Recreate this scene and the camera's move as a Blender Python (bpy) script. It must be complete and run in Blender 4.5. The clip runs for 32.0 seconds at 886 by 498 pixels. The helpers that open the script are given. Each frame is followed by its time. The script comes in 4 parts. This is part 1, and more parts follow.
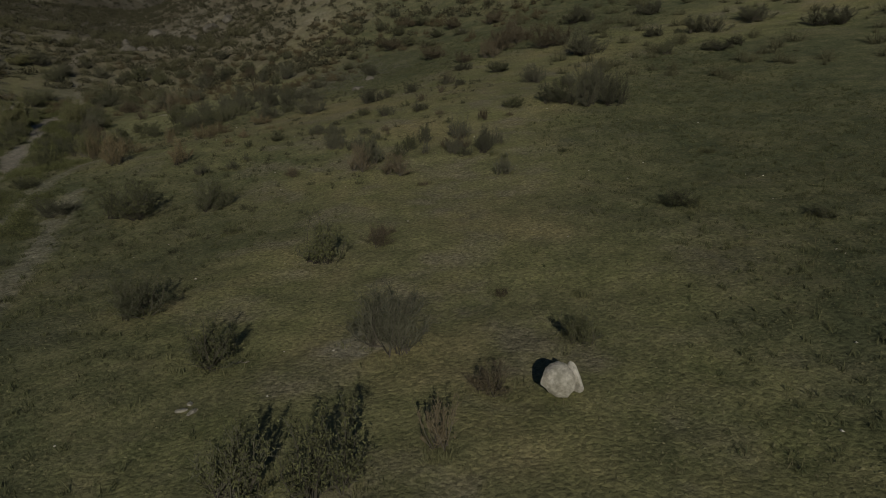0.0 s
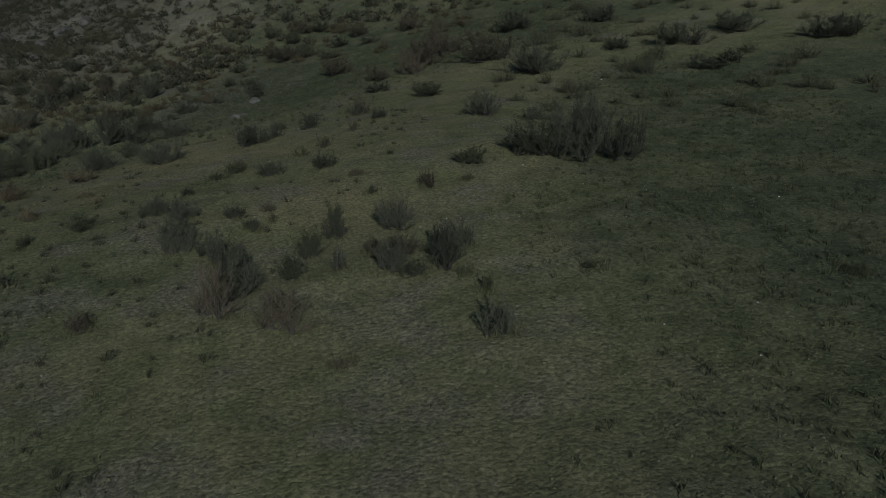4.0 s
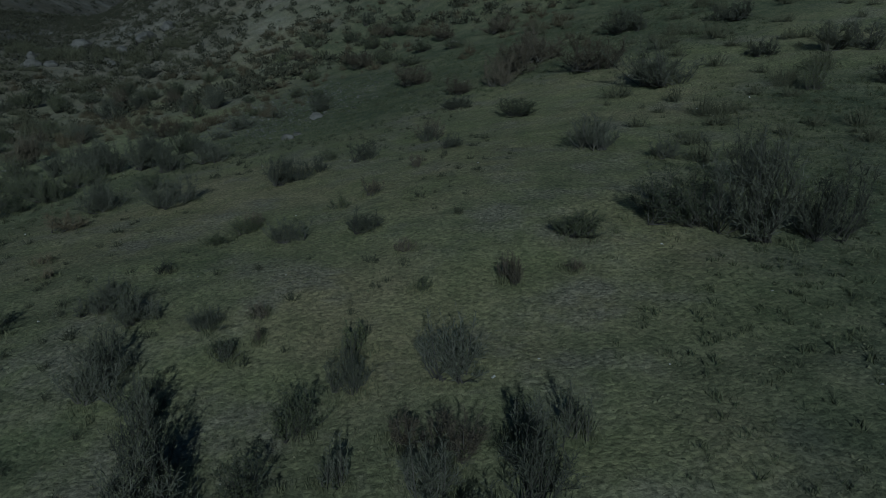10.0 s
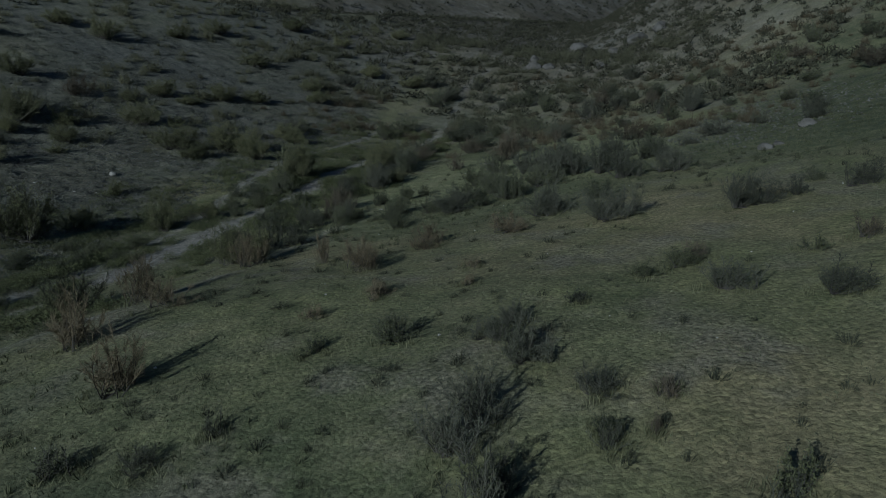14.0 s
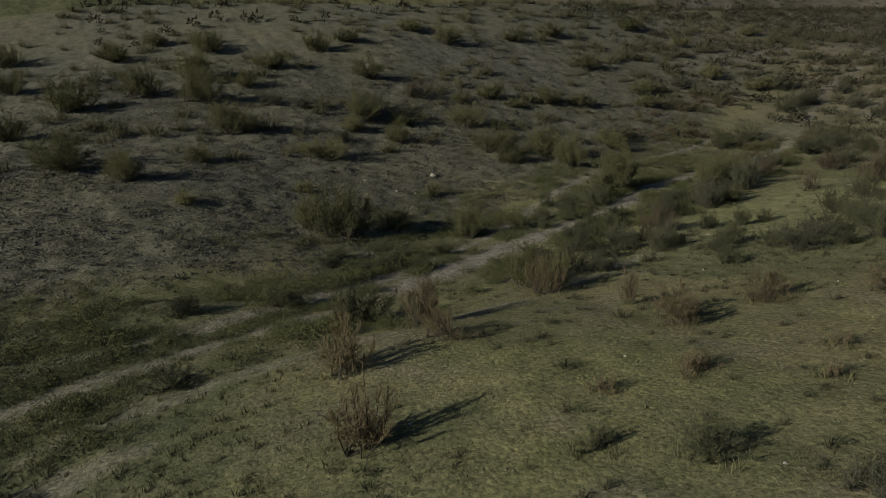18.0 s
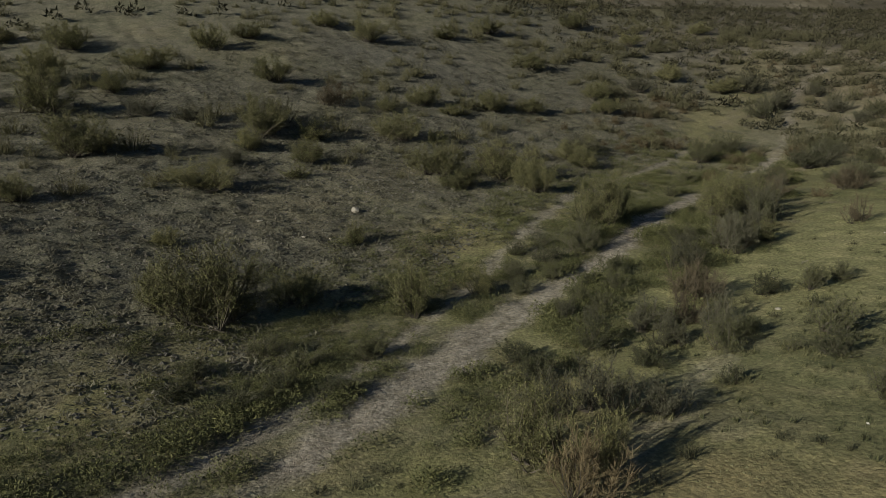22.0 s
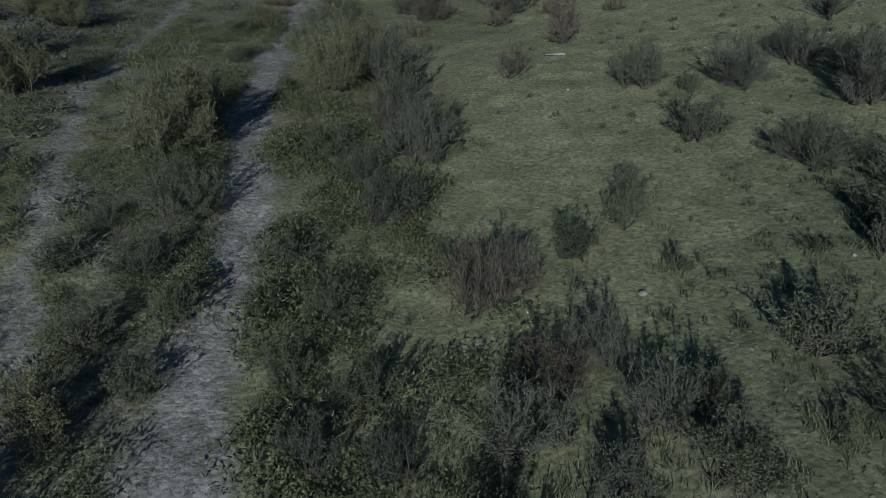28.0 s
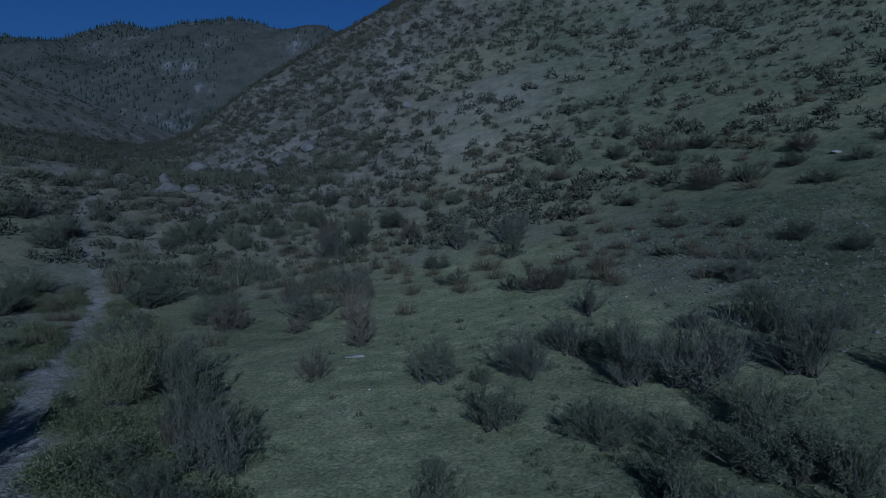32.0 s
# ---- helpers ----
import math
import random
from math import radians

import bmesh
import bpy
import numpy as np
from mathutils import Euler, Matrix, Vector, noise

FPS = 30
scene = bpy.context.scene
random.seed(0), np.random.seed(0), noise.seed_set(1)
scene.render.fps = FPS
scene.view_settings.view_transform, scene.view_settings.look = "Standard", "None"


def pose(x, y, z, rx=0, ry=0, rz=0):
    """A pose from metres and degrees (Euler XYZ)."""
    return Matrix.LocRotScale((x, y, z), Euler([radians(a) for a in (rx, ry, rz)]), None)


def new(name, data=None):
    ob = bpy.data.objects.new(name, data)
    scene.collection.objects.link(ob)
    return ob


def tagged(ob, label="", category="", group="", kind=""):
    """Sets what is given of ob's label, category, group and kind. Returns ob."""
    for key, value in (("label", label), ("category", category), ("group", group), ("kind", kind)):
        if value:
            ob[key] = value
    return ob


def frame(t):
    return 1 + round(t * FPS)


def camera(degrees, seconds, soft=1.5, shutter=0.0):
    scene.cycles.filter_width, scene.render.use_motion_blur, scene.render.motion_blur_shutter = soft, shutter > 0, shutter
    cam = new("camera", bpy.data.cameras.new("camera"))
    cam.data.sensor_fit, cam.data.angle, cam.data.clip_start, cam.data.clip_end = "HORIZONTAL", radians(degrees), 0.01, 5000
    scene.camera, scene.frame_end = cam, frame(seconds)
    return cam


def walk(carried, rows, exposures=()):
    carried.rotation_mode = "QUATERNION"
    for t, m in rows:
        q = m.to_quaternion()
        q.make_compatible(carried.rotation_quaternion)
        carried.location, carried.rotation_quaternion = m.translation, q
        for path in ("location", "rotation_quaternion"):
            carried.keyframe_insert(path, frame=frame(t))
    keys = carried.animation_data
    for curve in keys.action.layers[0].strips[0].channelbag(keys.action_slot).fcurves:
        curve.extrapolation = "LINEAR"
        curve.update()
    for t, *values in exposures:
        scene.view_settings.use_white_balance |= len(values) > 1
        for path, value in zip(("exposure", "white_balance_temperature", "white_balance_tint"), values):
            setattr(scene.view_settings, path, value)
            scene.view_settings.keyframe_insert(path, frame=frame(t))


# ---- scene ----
cam = camera(64.1, 32.0, soft=0.85)
METRES, EYE, TILT, LEAN, TURN = 70.0, 6.0, -13.25, -0.25, 0.0
ROWS = [
    (0.0, 0.0, 0.0, 0.0, 0.0, 0.0, -0.0),
    (0.5, -0.001, 0.0239, 0.0118, 0.03, 0.01, 0.02),
    (1.0, -0.0024, 0.0556, 0.0245, -0.04, 0.05, 0.05),
    (1.5, -0.0037, 0.0895, 0.0358, -0.98, 0.13, 0.26),
    (2.0, -0.0052, 0.1267, 0.0472, -3.07, 0.21, 0.77),
    (2.5, -0.0067, 0.1625, 0.0572, -4.55, 0.26, 1.15),
    (3.0, -0.0081, 0.194, 0.0658, -5.73, 0.28, 1.43),
    (3.5, -0.0092, 0.2213, 0.0737, -6.75, 0.27, 1.69),
    (5.5, -0.0075, 0.2937, 0.098, -9.06, 0.14, 2.31),
    (6.0, -0.0055, 0.3075, 0.1032, -9.29, 0.17, 2.35),
    (6.5, -0.0033, 0.3199, 0.108, -9.61, 0.17, 2.44),
    (7.0, -0.001, 0.3314, 0.1122, -9.85, 0.2, 2.46),
    (7.5, 0.0016, 0.3428, 0.1159, -9.85, 0.24, 2.42),
    (8.0, 0.0036, 0.353, 0.1186, -9.21, 0.31, 2.28),
    (8.5, 0.0056, 0.3625, 0.1209, -7.51, 0.41, 1.85),
    (9.0, 0.0072, 0.3713, 0.123, -4.62, 0.5, 1.1),
    (9.5, 0.0091, 0.3804, 0.1251, -2.12, 0.53, 0.5),
    (10.0, 0.0101, 0.3895, 0.1274, -0.51, 0.54, 0.08),
    (10.5, 0.0106, 0.3978, 0.1297, 2.67, 0.5, -0.67),
    (11.0, 0.0112, 0.4063, 0.1316, 6.66, 0.42, -1.63),
    (11.5, 0.0114, 0.414, 0.1335, 10.77, 0.26, -2.6),
    (12.0, 0.0106, 0.4218, 0.1353, 16.34, -0.06, -3.91),
    (12.5, 0.01, 0.43, 0.137, 22.88, -0.59, -5.38),
    (13.0, 0.0088, 0.4374, 0.1388, 26.31, -0.92, -6.13),
    (13.5, 0.0066, 0.4443, 0.1402, 30.56, -1.3, -7.03),
    (14.0, 0.004, 0.451, 0.1417, 35.97, -2.02, -8.06),
    (14.5, 0.0007, 0.4575, 0.1434, 41.39, -2.84, -9.01),
    (15.0, -0.0034, 0.4638, 0.145, 46.79, -3.73, -9.92),
    (15.5, -0.0083, 0.4702, 0.1465, 51.56, -4.58, -10.64),
    (17.5, -0.0329, 0.4913, 0.1528, 62.04, -6.56, -11.92),
    (18.0, -0.0407, 0.4959, 0.1536, 61.81, -6.43, -11.86),
    (18.5, -0.0486, 0.5002, 0.1544, 60.95, -6.19, -11.74),
    (19.0, -0.0592, 0.5053, 0.1554, 60.22, -6.05, -11.65),
    (19.5, -0.0753, 0.5125, 0.1568, 59.99, -5.95, -11.55),
    (20.0, -0.0969, 0.5223, 0.1592, 59.88, -5.86, -11.5),
    (20.5, -0.1235, 0.5357, 0.1619, 59.72, -5.74, -11.41),
    (21.0, -0.1541, 0.5516, 0.1649, 59.27, -5.57, -11.29),
    (21.5, -0.1876, 0.5698, 0.1689, 58.25, -5.26, -11.11),
    (22.0, -0.2226, 0.589, 0.1731, 55.71, -4.7, -10.73),
    (22.5, -0.2582, 0.6086, 0.1772, 53.63, -5.67, -10.38),
    (23.0, -0.2933, 0.6294, 0.1814, 51.27, -8.08, -10.01),
    (23.5, -0.3288, 0.6497, 0.1869, 50.6, -9.96, -9.95),
    (24.0, -0.3601, 0.6707, 0.1918, 49.29, -9.71, -9.68),
    (24.5, -0.3863, 0.6893, 0.1958, 45.9, -9.13, -9.12),
    (26.5, -0.4222, 0.7265, 0.2047, 27.34, -12.78, -5.0),
    (27.0, -0.4226, 0.7267, 0.204, 22.48, -14.2, -4.14),
    (27.5, -0.4228, 0.7262, 0.204, 17.96, -14.64, -3.31),
    (28.0, -0.423, 0.7255, 0.2037, 13.55, -13.56, -2.49),
    (28.5, -0.4233, 0.7253, 0.2033, 9.24, -11.24, -1.67),
    (29.0, -0.4236, 0.7255, 0.2022, 5.04, -8.78, -0.92),
    (29.5, -0.4237, 0.726, 0.202, 0.97, -6.59, -0.05),
    (30.0, -0.4234, 0.7264, 0.2022, -1.14, -4.52, 0.49),
    (30.5, -0.4231, 0.7268, 0.2024, -1.61, -2.17, 0.6),
    (31.0, -0.423, 0.7266, 0.2026, -1.86, 2.66, 0.6),
    (31.5, -0.4229, 0.7264, 0.2023, -1.98, 8.09, 0.66),
    (32.0, -0.4229, 0.7262, 0.2018, -2.06, 11.02, 0.73),
]
EXPOSURES = [
    (0.0, -1.34, 6700, 10), (3.0, -1.53, 5680, 9), (6.0, -1.73, 5100, 6), (8.0, -1.74, 5000, 6), (9.0, -1.72, 4820, 4), (10.0, -1.65, 4700, 0), (11.0, -1.65, 4380, 1), (12.0, -1.60, 4220, 5), (13.0, -1.42, 4400, 5),
    (15.0, -1.03, 5520, 7), (17.5, -0.69, 6450, 9), (20.0, -0.50, 6900, 11), (23.0, -0.18, 6650, 10), (24.5, -0.13, 6350, 7), (26.5, -0.28, 5450, 10), (28.0, -0.62, 5000, 12), (30.0, -0.80, 4330, 13), (32.0, -1.26, 4130, 14),
]
walk(cam, [(t, pose(0, 0, EYE, TILT, LEAN, TURN) @ pose(METRES * x, METRES * y, METRES * z, 90 + pitch, roll, yaw)) for t, x, y, z, yaw, pitch, roll in ROWS], EXPOSURES)

# ---- sky and sun ----
SUN_ELEVATION, SUN_TOWARDS = 19.5, 3.0     # degrees up; heading of the shadows, left of north
world = bpy.data.worlds.new("world")
scene.world = world
world.use_nodes = True
wn = world.node_tree.nodes
wl = world.node_tree.links
sky = wn.new("ShaderNodeTexSky")
sky.sky_type = "NISHITA"
sky.sun_disc = False
sky.sun_elevation = radians(SUN_ELEVATION)
sky.sun_rotation = radians(180 - SUN_TOWARDS)
sky.altitude = 1500
sky.dust_density, sky.air_density, sky.ozone_density = 0.0, 0.9, 3.5
wl.new(sky.outputs[0], wn["Background"].inputs[0])
wn["Background"].inputs[1].default_value = 0.05
sun = new("sun", bpy.data.lights.new("sun", "SUN"))
sun.data.energy, sun.data.angle, sun.data.color = 5.0, radians(0.6), (1.0, 0.94, 0.83)
sun.matrix_basis = pose(0, 0, 60, 90 - SUN_ELEVATION, 0, SUN_TOWARDS)

# ---- lie of the land ----
# control heights every 20 m, from (-120, -20): one row for each step north, west to east
HEIGHTS = [
    (2.0, 0.4, -1.3, -2.8, -3.8, -4.1, -3.3, -2.0, -0.5, 0.9),
    (7.3, 4.6, 1.9, -0.6, -2.7, -3.4, -2.1, 0.2, 2.0, 3.6),
    (12.6, 8.7, 5.0, 1.6, -1.4, -2.4, -0.6, 2.1, 4.3, 6.3),
    (17.9, 12.4, 7.5, 3.3, -0.2, 0.2, 2.2, 3.6, 6.5, 9.3),
    (22.8, 15.8, 8.9, 3.2, -0.1, 1.6, 4.9, 7.2, 10.0, 13.2),
    (26.6, 18.6, 9.9, 2.6, 0.7, 3.3, 7.5, 11.5, 14.8, 18.4),
    (28.3, 20.1, 10.9, 2.3, 1.5, 5.7, 11.1, 16.5, 21.0, 25.0),
    (27.7, 20.5, 13.1, 6.2, 5.3, 9.4, 15.6, 21.9, 27.2, 32.0),
    (25.6, 20.6, 16.1, 12.8, 12.6, 15.4, 20.7, 26.8, 32.8, 38.6),
    (22.8, 20.9, 19.5, 19.2, 20.0, 22.2, 26.1, 31.6, 38.1, 44.8),
]
SHOULDERS = [(-19.5, 43, 7, 1.01), (-15, 34, 7, -0.37), (-39, 51, 7, -0.65), (-50, 38, 9, 0.92), (-52, 73, 8, 0.3), (-8, 60, 8, 0.18), (2, 51, 9, 0.76), (-36, 62, 7, -0.26), (-27, 47, 7, -0.53), (-30, 70, 8, -0.24)]


def lattice(ix, iy, seed):
    n = (ix.astype(np.int64) * 374761393 + iy.astype(np.int64) * 668265263 + seed * 974711) & 0x7FFFFFFF
    n = ((n ^ (n >> 13)) * 1274126177) & 0x7FFFFFFF
    return ((n ^ (n >> 16)) & 0xFFFF) / 65535.0


def wobble(x, y, size, seed=0):
    """Smooth noise from -1 to 1 with features of that size."""
    u, v = x / size + 311.7, y / size + 197.3
    i, j = np.floor(u), np.floor(v)
    a, b = u - i, v - j
    a, b = a * a * (3 - 2 * a), b * b * (3 - 2 * b)
    p = lattice(i, j, seed) * (1 - a) + lattice(i + 1, j, seed) * a
    q = lattice(i, j + 1, seed) * (1 - a) + lattice(i + 1, j + 1, seed) * a
    return 2 * (p * (1 - b) + q * b) - 1


def spline_weights(u):
    return [(1 - u) ** 3 / 6, (3 * u ** 3 - 6 * u ** 2 + 4) / 6, (-3 * u ** 3 + 3 * u ** 2 + 3 * u + 1) / 6, u ** 3 / 6]


def near_land(x, y):
    grid = np.array(HEIGHTS)
    gx, gy = np.clip((x + 100) / 20, 0, 6.9999), np.clip(y / 20, 0, 6.9999)
    i, j = np.floor(gx).astype(int), np.floor(gy).astype(int)
    wx, wy = spline_weights(gx - i), spline_weights(gy - j)
    z = sum(wx[a] * wy[b] * grid[j + b, i + a] for a in range(4) for b in range(4))
    for cx, cy, r, h in SHOULDERS:
        z = z + h * np.exp(-((x - cx) ** 2 + (y - cy) ** 2) / (2 * r * r))
    return z


def soft_step(v, a, b):
    s = np.clip((v - a) / (b - a), 0, 1)
    return s * s * (3 - 2 * s)


def smooth_max(a, b, k):
    h = np.clip(0.5 + 0.5 * (a - b) / k, 0, 1)
    return b * (1 - h) + a * h + k * h * (1 - h)


def side(x, y):
    """Metres east of the valley floor's line; west is minus."""
    return (x + 34.5 + 0.40 * (y - 57)) * 0.93


def land(x, y):
    """Height of the bare ground, in metres."""
    x, y = np.asarray(x, float), np.asarray(y, float)
    z = near_land(x, y)
    north, south = np.maximum(y - 140, 0), np.maximum(-y, 0)
    west, east = np.maximum(-140 - x, 0), np.maximum(x - 40, 0)
    z = z + np.minimum(north, 260) * (0.05 + 0.36 * soft_step(x, -55, -5)) - 0.12 * np.minimum(south, 200)
    z = z + 85 * (1 - np.exp(-west / 120)) + 70 * (1 - np.exp(-east / 150))
    z = z + 0.36 * np.minimum(np.maximum(-100 - x, 0), 20 - 14 * soft_step(y, 30, 90))
    # the stony mountain ahead, the slope across the valley and the wooded range behind
    rough = wobble(x, y, 60, 3) * 7 + wobble(x, y, 24, 4) * 2.6 + wobble(x, y, 9, 5) * 0.8
    peak = 211 - 0.75 * np.hypot(x - 129, y - 350) + rough * 0.7
    z = smooth_max(peak, z, 7)
    hump = 115 - 0.45 * np.hypot(x + 330, y - 330) + rough
    z = smooth_max(hump, z, 8)
    climb = np.clip((y - 520) / 760, 0, 1)
    crest = 322 + wobble(x, y, 420, 6) * 34 + wobble(x, y, 110, 7) * 10
    range_far = -60 + (crest + 60) * climb ** 0.9 + climb * (wobble(x, y, 190, 8) * 42 + 12 * (0.5 - np.abs(wobble(x, y, 130, 13))) + wobble(x, y, 70, 9) * 15) - 0.5 * np.maximum(y - 1400, 0)
    z = smooth_max(range_far, z, 14)
    near = np.exp(-(np.maximum(np.hypot(x + 20, y - 55) - 60, 0) / 60) ** 2)
    west_slope = 1 - soft_step(side(x, y), -12, -5)
    return z + wobble(x, y, 7.0, 1) * 0.10 + (wobble(x, y, 2.3, 2) * 0.05 + wobble(x, y, 1.05, 10) * (0.035 + 0.06 * west_slope) + wobble(x, y, 0.58, 12) * (0.026 + 0.035 * west_slope)) * near


# worn cattle tracks: their lines, half widths and how bare they are
TRACKS = [
    ([(-22, 26), (-24, 32), (-25, 36), (-25.8, 40), (-27, 44), (-30, 48.3)], 0.42, 0.5),
    ([(-30, 48.3), (-31.6, 51.5), (-32.8, 54.2), (-34.4, 57.8), (-36.5, 62.2), (-38.4, 67.3), (-41.7, 73.8), (-45, 83)], 0.6, 0.85),
    ([(-45, 83), (-48.6, 94.5), (-50.6, 100.3)], 0.5, 0.7),
    ([(-50.6, 100.3), (-54.5, 108.5), (-58.6, 115), (-62, 122), (-64, 131)], 0.4, 0.4),
    ([(-31.6, 51.3), (-33.2, 54.8), (-34.6, 57.4), (-36.2, 61), (-37.2, 63.4)], 0.85, 0.75),
    ([(-28, 40), (-33, 50), (-36.8, 56), (-38, 58.3), (-40.7, 62), (-42.8, 65.2), (-45, 69), (-48.2, 74), (-51.6, 83), (-53.4, 88.5), (-57, 97)], 0.3, 0.65),
    ([(-20.5, 32), (-21.4, 36), (-21.8, 39), (-22, 42), (-22.3, 46), (-22.8, 48.4), (-24, 52.5), (-26, 56.7), (-27.6, 61.1)], 0.3, 0.3),
    ([(-26, 30), (-27.7, 35), (-28.5, 40), (-30.4, 44.5)], 0.35, 0.4),
    ([(-14.5, 20), (-15.5, 23.8), (-16.8, 28.3), (-18.4, 33.2), (-19.2, 37)], 0.4, 0.4),
    ([(-2.35, 17.4), (-1.75, 17.85)], 0.45, 0.6),
]


def off_track(x, y, track):
    """How far (x, y) lies from a track."""
    best = np.full(np.shape(x), 1e9)
    for (ax, ay), (bx, by) in zip(track[:-1], track[1:]):
        dx, dy = bx - ax, by - ay
        s = np.clip(((x - ax) * dx + (y - ay) * dy) / (dx * dx + dy * dy), 0, 1)
        best = np.minimum(best, np.hypot(x - ax - s * dx, y - ay - s * dy))
    return best


# ---- materials ----
def shader(name, rough=0.9):
    m = bpy.data.materials.new(name)
    m.use_nodes = True
    n, l = m.node_tree.nodes, m.node_tree.links
    b = n["Principled BSDF"]
    b.inputs["Roughness"].default_value = rough
    b.inputs["Specular IOR Level"].default_value = 0.2
    return m, n, l, b


def noise_node(n, l, scale, detail=4, rough=0.55, vector=None):
    t = n.new("ShaderNodeTexNoise")
    t.inputs["Scale"].default_value, t.inputs["Detail"].default_value, t.inputs["Roughness"].default_value = scale, detail, rough
    if vector:
        l.new(vector, t.inputs["Vector"])
    return t


def ramp(n, l, source, stops):
    r = n.new("ShaderNodeValToRGB")
    while len(r.color_ramp.elements) < len(stops):
        r.color_ramp.elements.new(0.5)
    for e, (at, c) in zip(r.color_ramp.elements, stops):
        e.position, e.color = at, (*c, 1) if len(c) == 3 else c
    l.new(source, r.inputs[0])
    return r


def mix(n, l, fac, a, b):
    x = n.new("ShaderNodeMix")
    x.data_type = "RGBA"
    if isinstance(fac, float):
        x.inputs[0].default_value = fac
    else:
        l.new(fac, x.inputs[0])
    l.new(a, x.inputs[6])
    l.new(b, x.inputs[7])
    return x.outputs[2]


def ground_material():
    m, n, l, b = shader("hill_ground", 0.95)
    where = n.new("ShaderNodeNewGeometry").outputs["Position"]
    def cover(name):
        a = n.new("ShaderNodeAttribute")
        a.attribute_name = name
        return a.outputs["Fac"]
    broad, mid, fine = noise_node(n, l, 0.11, 5, 0.6, where), noise_node(n, l, 0.9, 6, 0.65, where), noise_node(n, l, 8.5, 5, 0.75, where)
    turf = ramp(n, l, broad.outputs["Fac"], [(0.32, (0.115, 0.137, 0.06)), (0.48, (0.205, 0.205, 0.1)), (0.62, (0.325, 0.275, 0.14))])
    sward = ramp(n, l, mid.outputs["Fac"], [(0.32, (0.11, 0.116, 0.06)), (0.5, (0.2, 0.195, 0.1)), (0.7, (0.29, 0.262, 0.148))])
    grass = mix(n, l, 0.45, turf.outputs[0], sward.outputs[0])
    patches = noise_node(n, l, 0.33, 5, 0.62, where)
    dry = ramp(n, l, fine.outputs["Fac"], [(0.3, (0.14, 0.13, 0.085)), (0.7, (0.31, 0.28, 0.195))])
    dryness = ramp(n, l, patches.outputs["Fac"], [(0.5, (0.0, 0.0, 0.0)), (0.62, (0.75, 0.75, 0.75))])
    grass = mix(n, l, dryness.outputs[0], grass, dry.outputs[0])
    fresh = ramp(n, l, mid.outputs["Fac"], [(0.3, (0.155, 0.172, 0.07)), (0.7, (0.29, 0.28, 0.125))])
    freshness = ramp(n, l, noise_node(n, l, 0.21, 4, 0.6, where).outputs["Color"], [(0.46, (0.0, 0.0, 0.0)), (0.62, (0.75, 0.75, 0.75))])
    grass = mix(n, l, freshness.outputs[0], grass, fresh.outputs[0])
    stony = ramp(n, l, mid.outputs["Fac"], [(0.3, (0.076, 0.077, 0.062)), (0.52, (0.16, 0.159, 0.126)), (0.72, (0.205, 0.202, 0.162))])
    speck = ramp(n, l, fine.outputs["Fac"], [(0.34, (0.5, 0.5, 0.5)), (0.5, (1.0, 1.0, 1.0)), (0.66, (1.3, 1.3, 1.26))])
    trail = ramp(n, l, noise_node(n, l, 2.2, 7, 0.7, where).outputs["Fac"], [(0.35, (0.185, 0.168, 0.133)), (0.52, (0.325, 0.3, 0.248)), (0.68, (0.44, 0.41, 0.35))])
    rock = ramp(n, l, noise_node(n, l, 0.06, 8, 0.7, where).outputs["Fac"], [(0.35, (0.1, 0.088, 0.064)), (0.52, (0.165, 0.148, 0.112)), (0.66, (0.24, 0.222, 0.185))])
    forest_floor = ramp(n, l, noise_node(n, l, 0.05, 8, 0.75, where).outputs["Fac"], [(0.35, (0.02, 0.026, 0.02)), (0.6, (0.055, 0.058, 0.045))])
    stretch = n.new("ShaderNodeMapping")
    stretch.inputs["Scale"].default_value = (1.0, 0.35, 0.3)
    l.new(where, stretch.inputs["Vector"])
    cliff = ramp(n, l, noise_node(n, l, 0.07, 7, 0.75, stretch.outputs[0]).outputs["Fac"], [(0.42, (0.035, 0.037, 0.032)), (0.54, (0.1, 0.1, 0.092)), (0.66, (0.26, 0.255, 0.24))])
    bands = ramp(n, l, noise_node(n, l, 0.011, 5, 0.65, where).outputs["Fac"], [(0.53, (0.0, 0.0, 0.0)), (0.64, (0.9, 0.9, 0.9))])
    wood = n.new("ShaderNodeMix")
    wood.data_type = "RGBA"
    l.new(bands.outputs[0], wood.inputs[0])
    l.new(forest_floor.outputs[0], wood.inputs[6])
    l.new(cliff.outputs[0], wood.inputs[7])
    mottle = ramp(n, l, noise_node(n, l, 4.6, 3, 0.75, where).outputs["Fac"], [(0.36, (0.45, 0.46, 0.46)), (0.5, (0.9, 0.9, 0.9)), (0.64, (1.22, 1.21, 1.19))])
    scree = n.new("ShaderNodeMix")
    scree.data_type, scree.blend_type = "RGBA", "MULTIPLY"
    scree.inputs[0].default_value = 0.6
    l.new(stony.outputs[0], scree.inputs[6])
    l.new(mottle.outputs[0], scree.inputs[7])
    c = mix(n, l, cover("stony"), grass, scree.outputs[2])
    grazed = ramp(n, l, mid.outputs["Fac"], [(0.32, (0.18, 0.192, 0.09)), (0.5, (0.245, 0.25, 0.12)), (0.68, (0.32, 0.308, 0.158))])
    c = mix(n, l, cover("grazed"), c, grazed.outputs[0])
    # coarse grass colour, which also carries the flank's painted shade
    coarse = ramp(n, l, mid.outputs["Fac"], [(0.32, (0.065, 0.08, 0.042)), (0.5, (0.108, 0.12, 0.062)), (0.7, (0.17, 0.17, 0.093))])
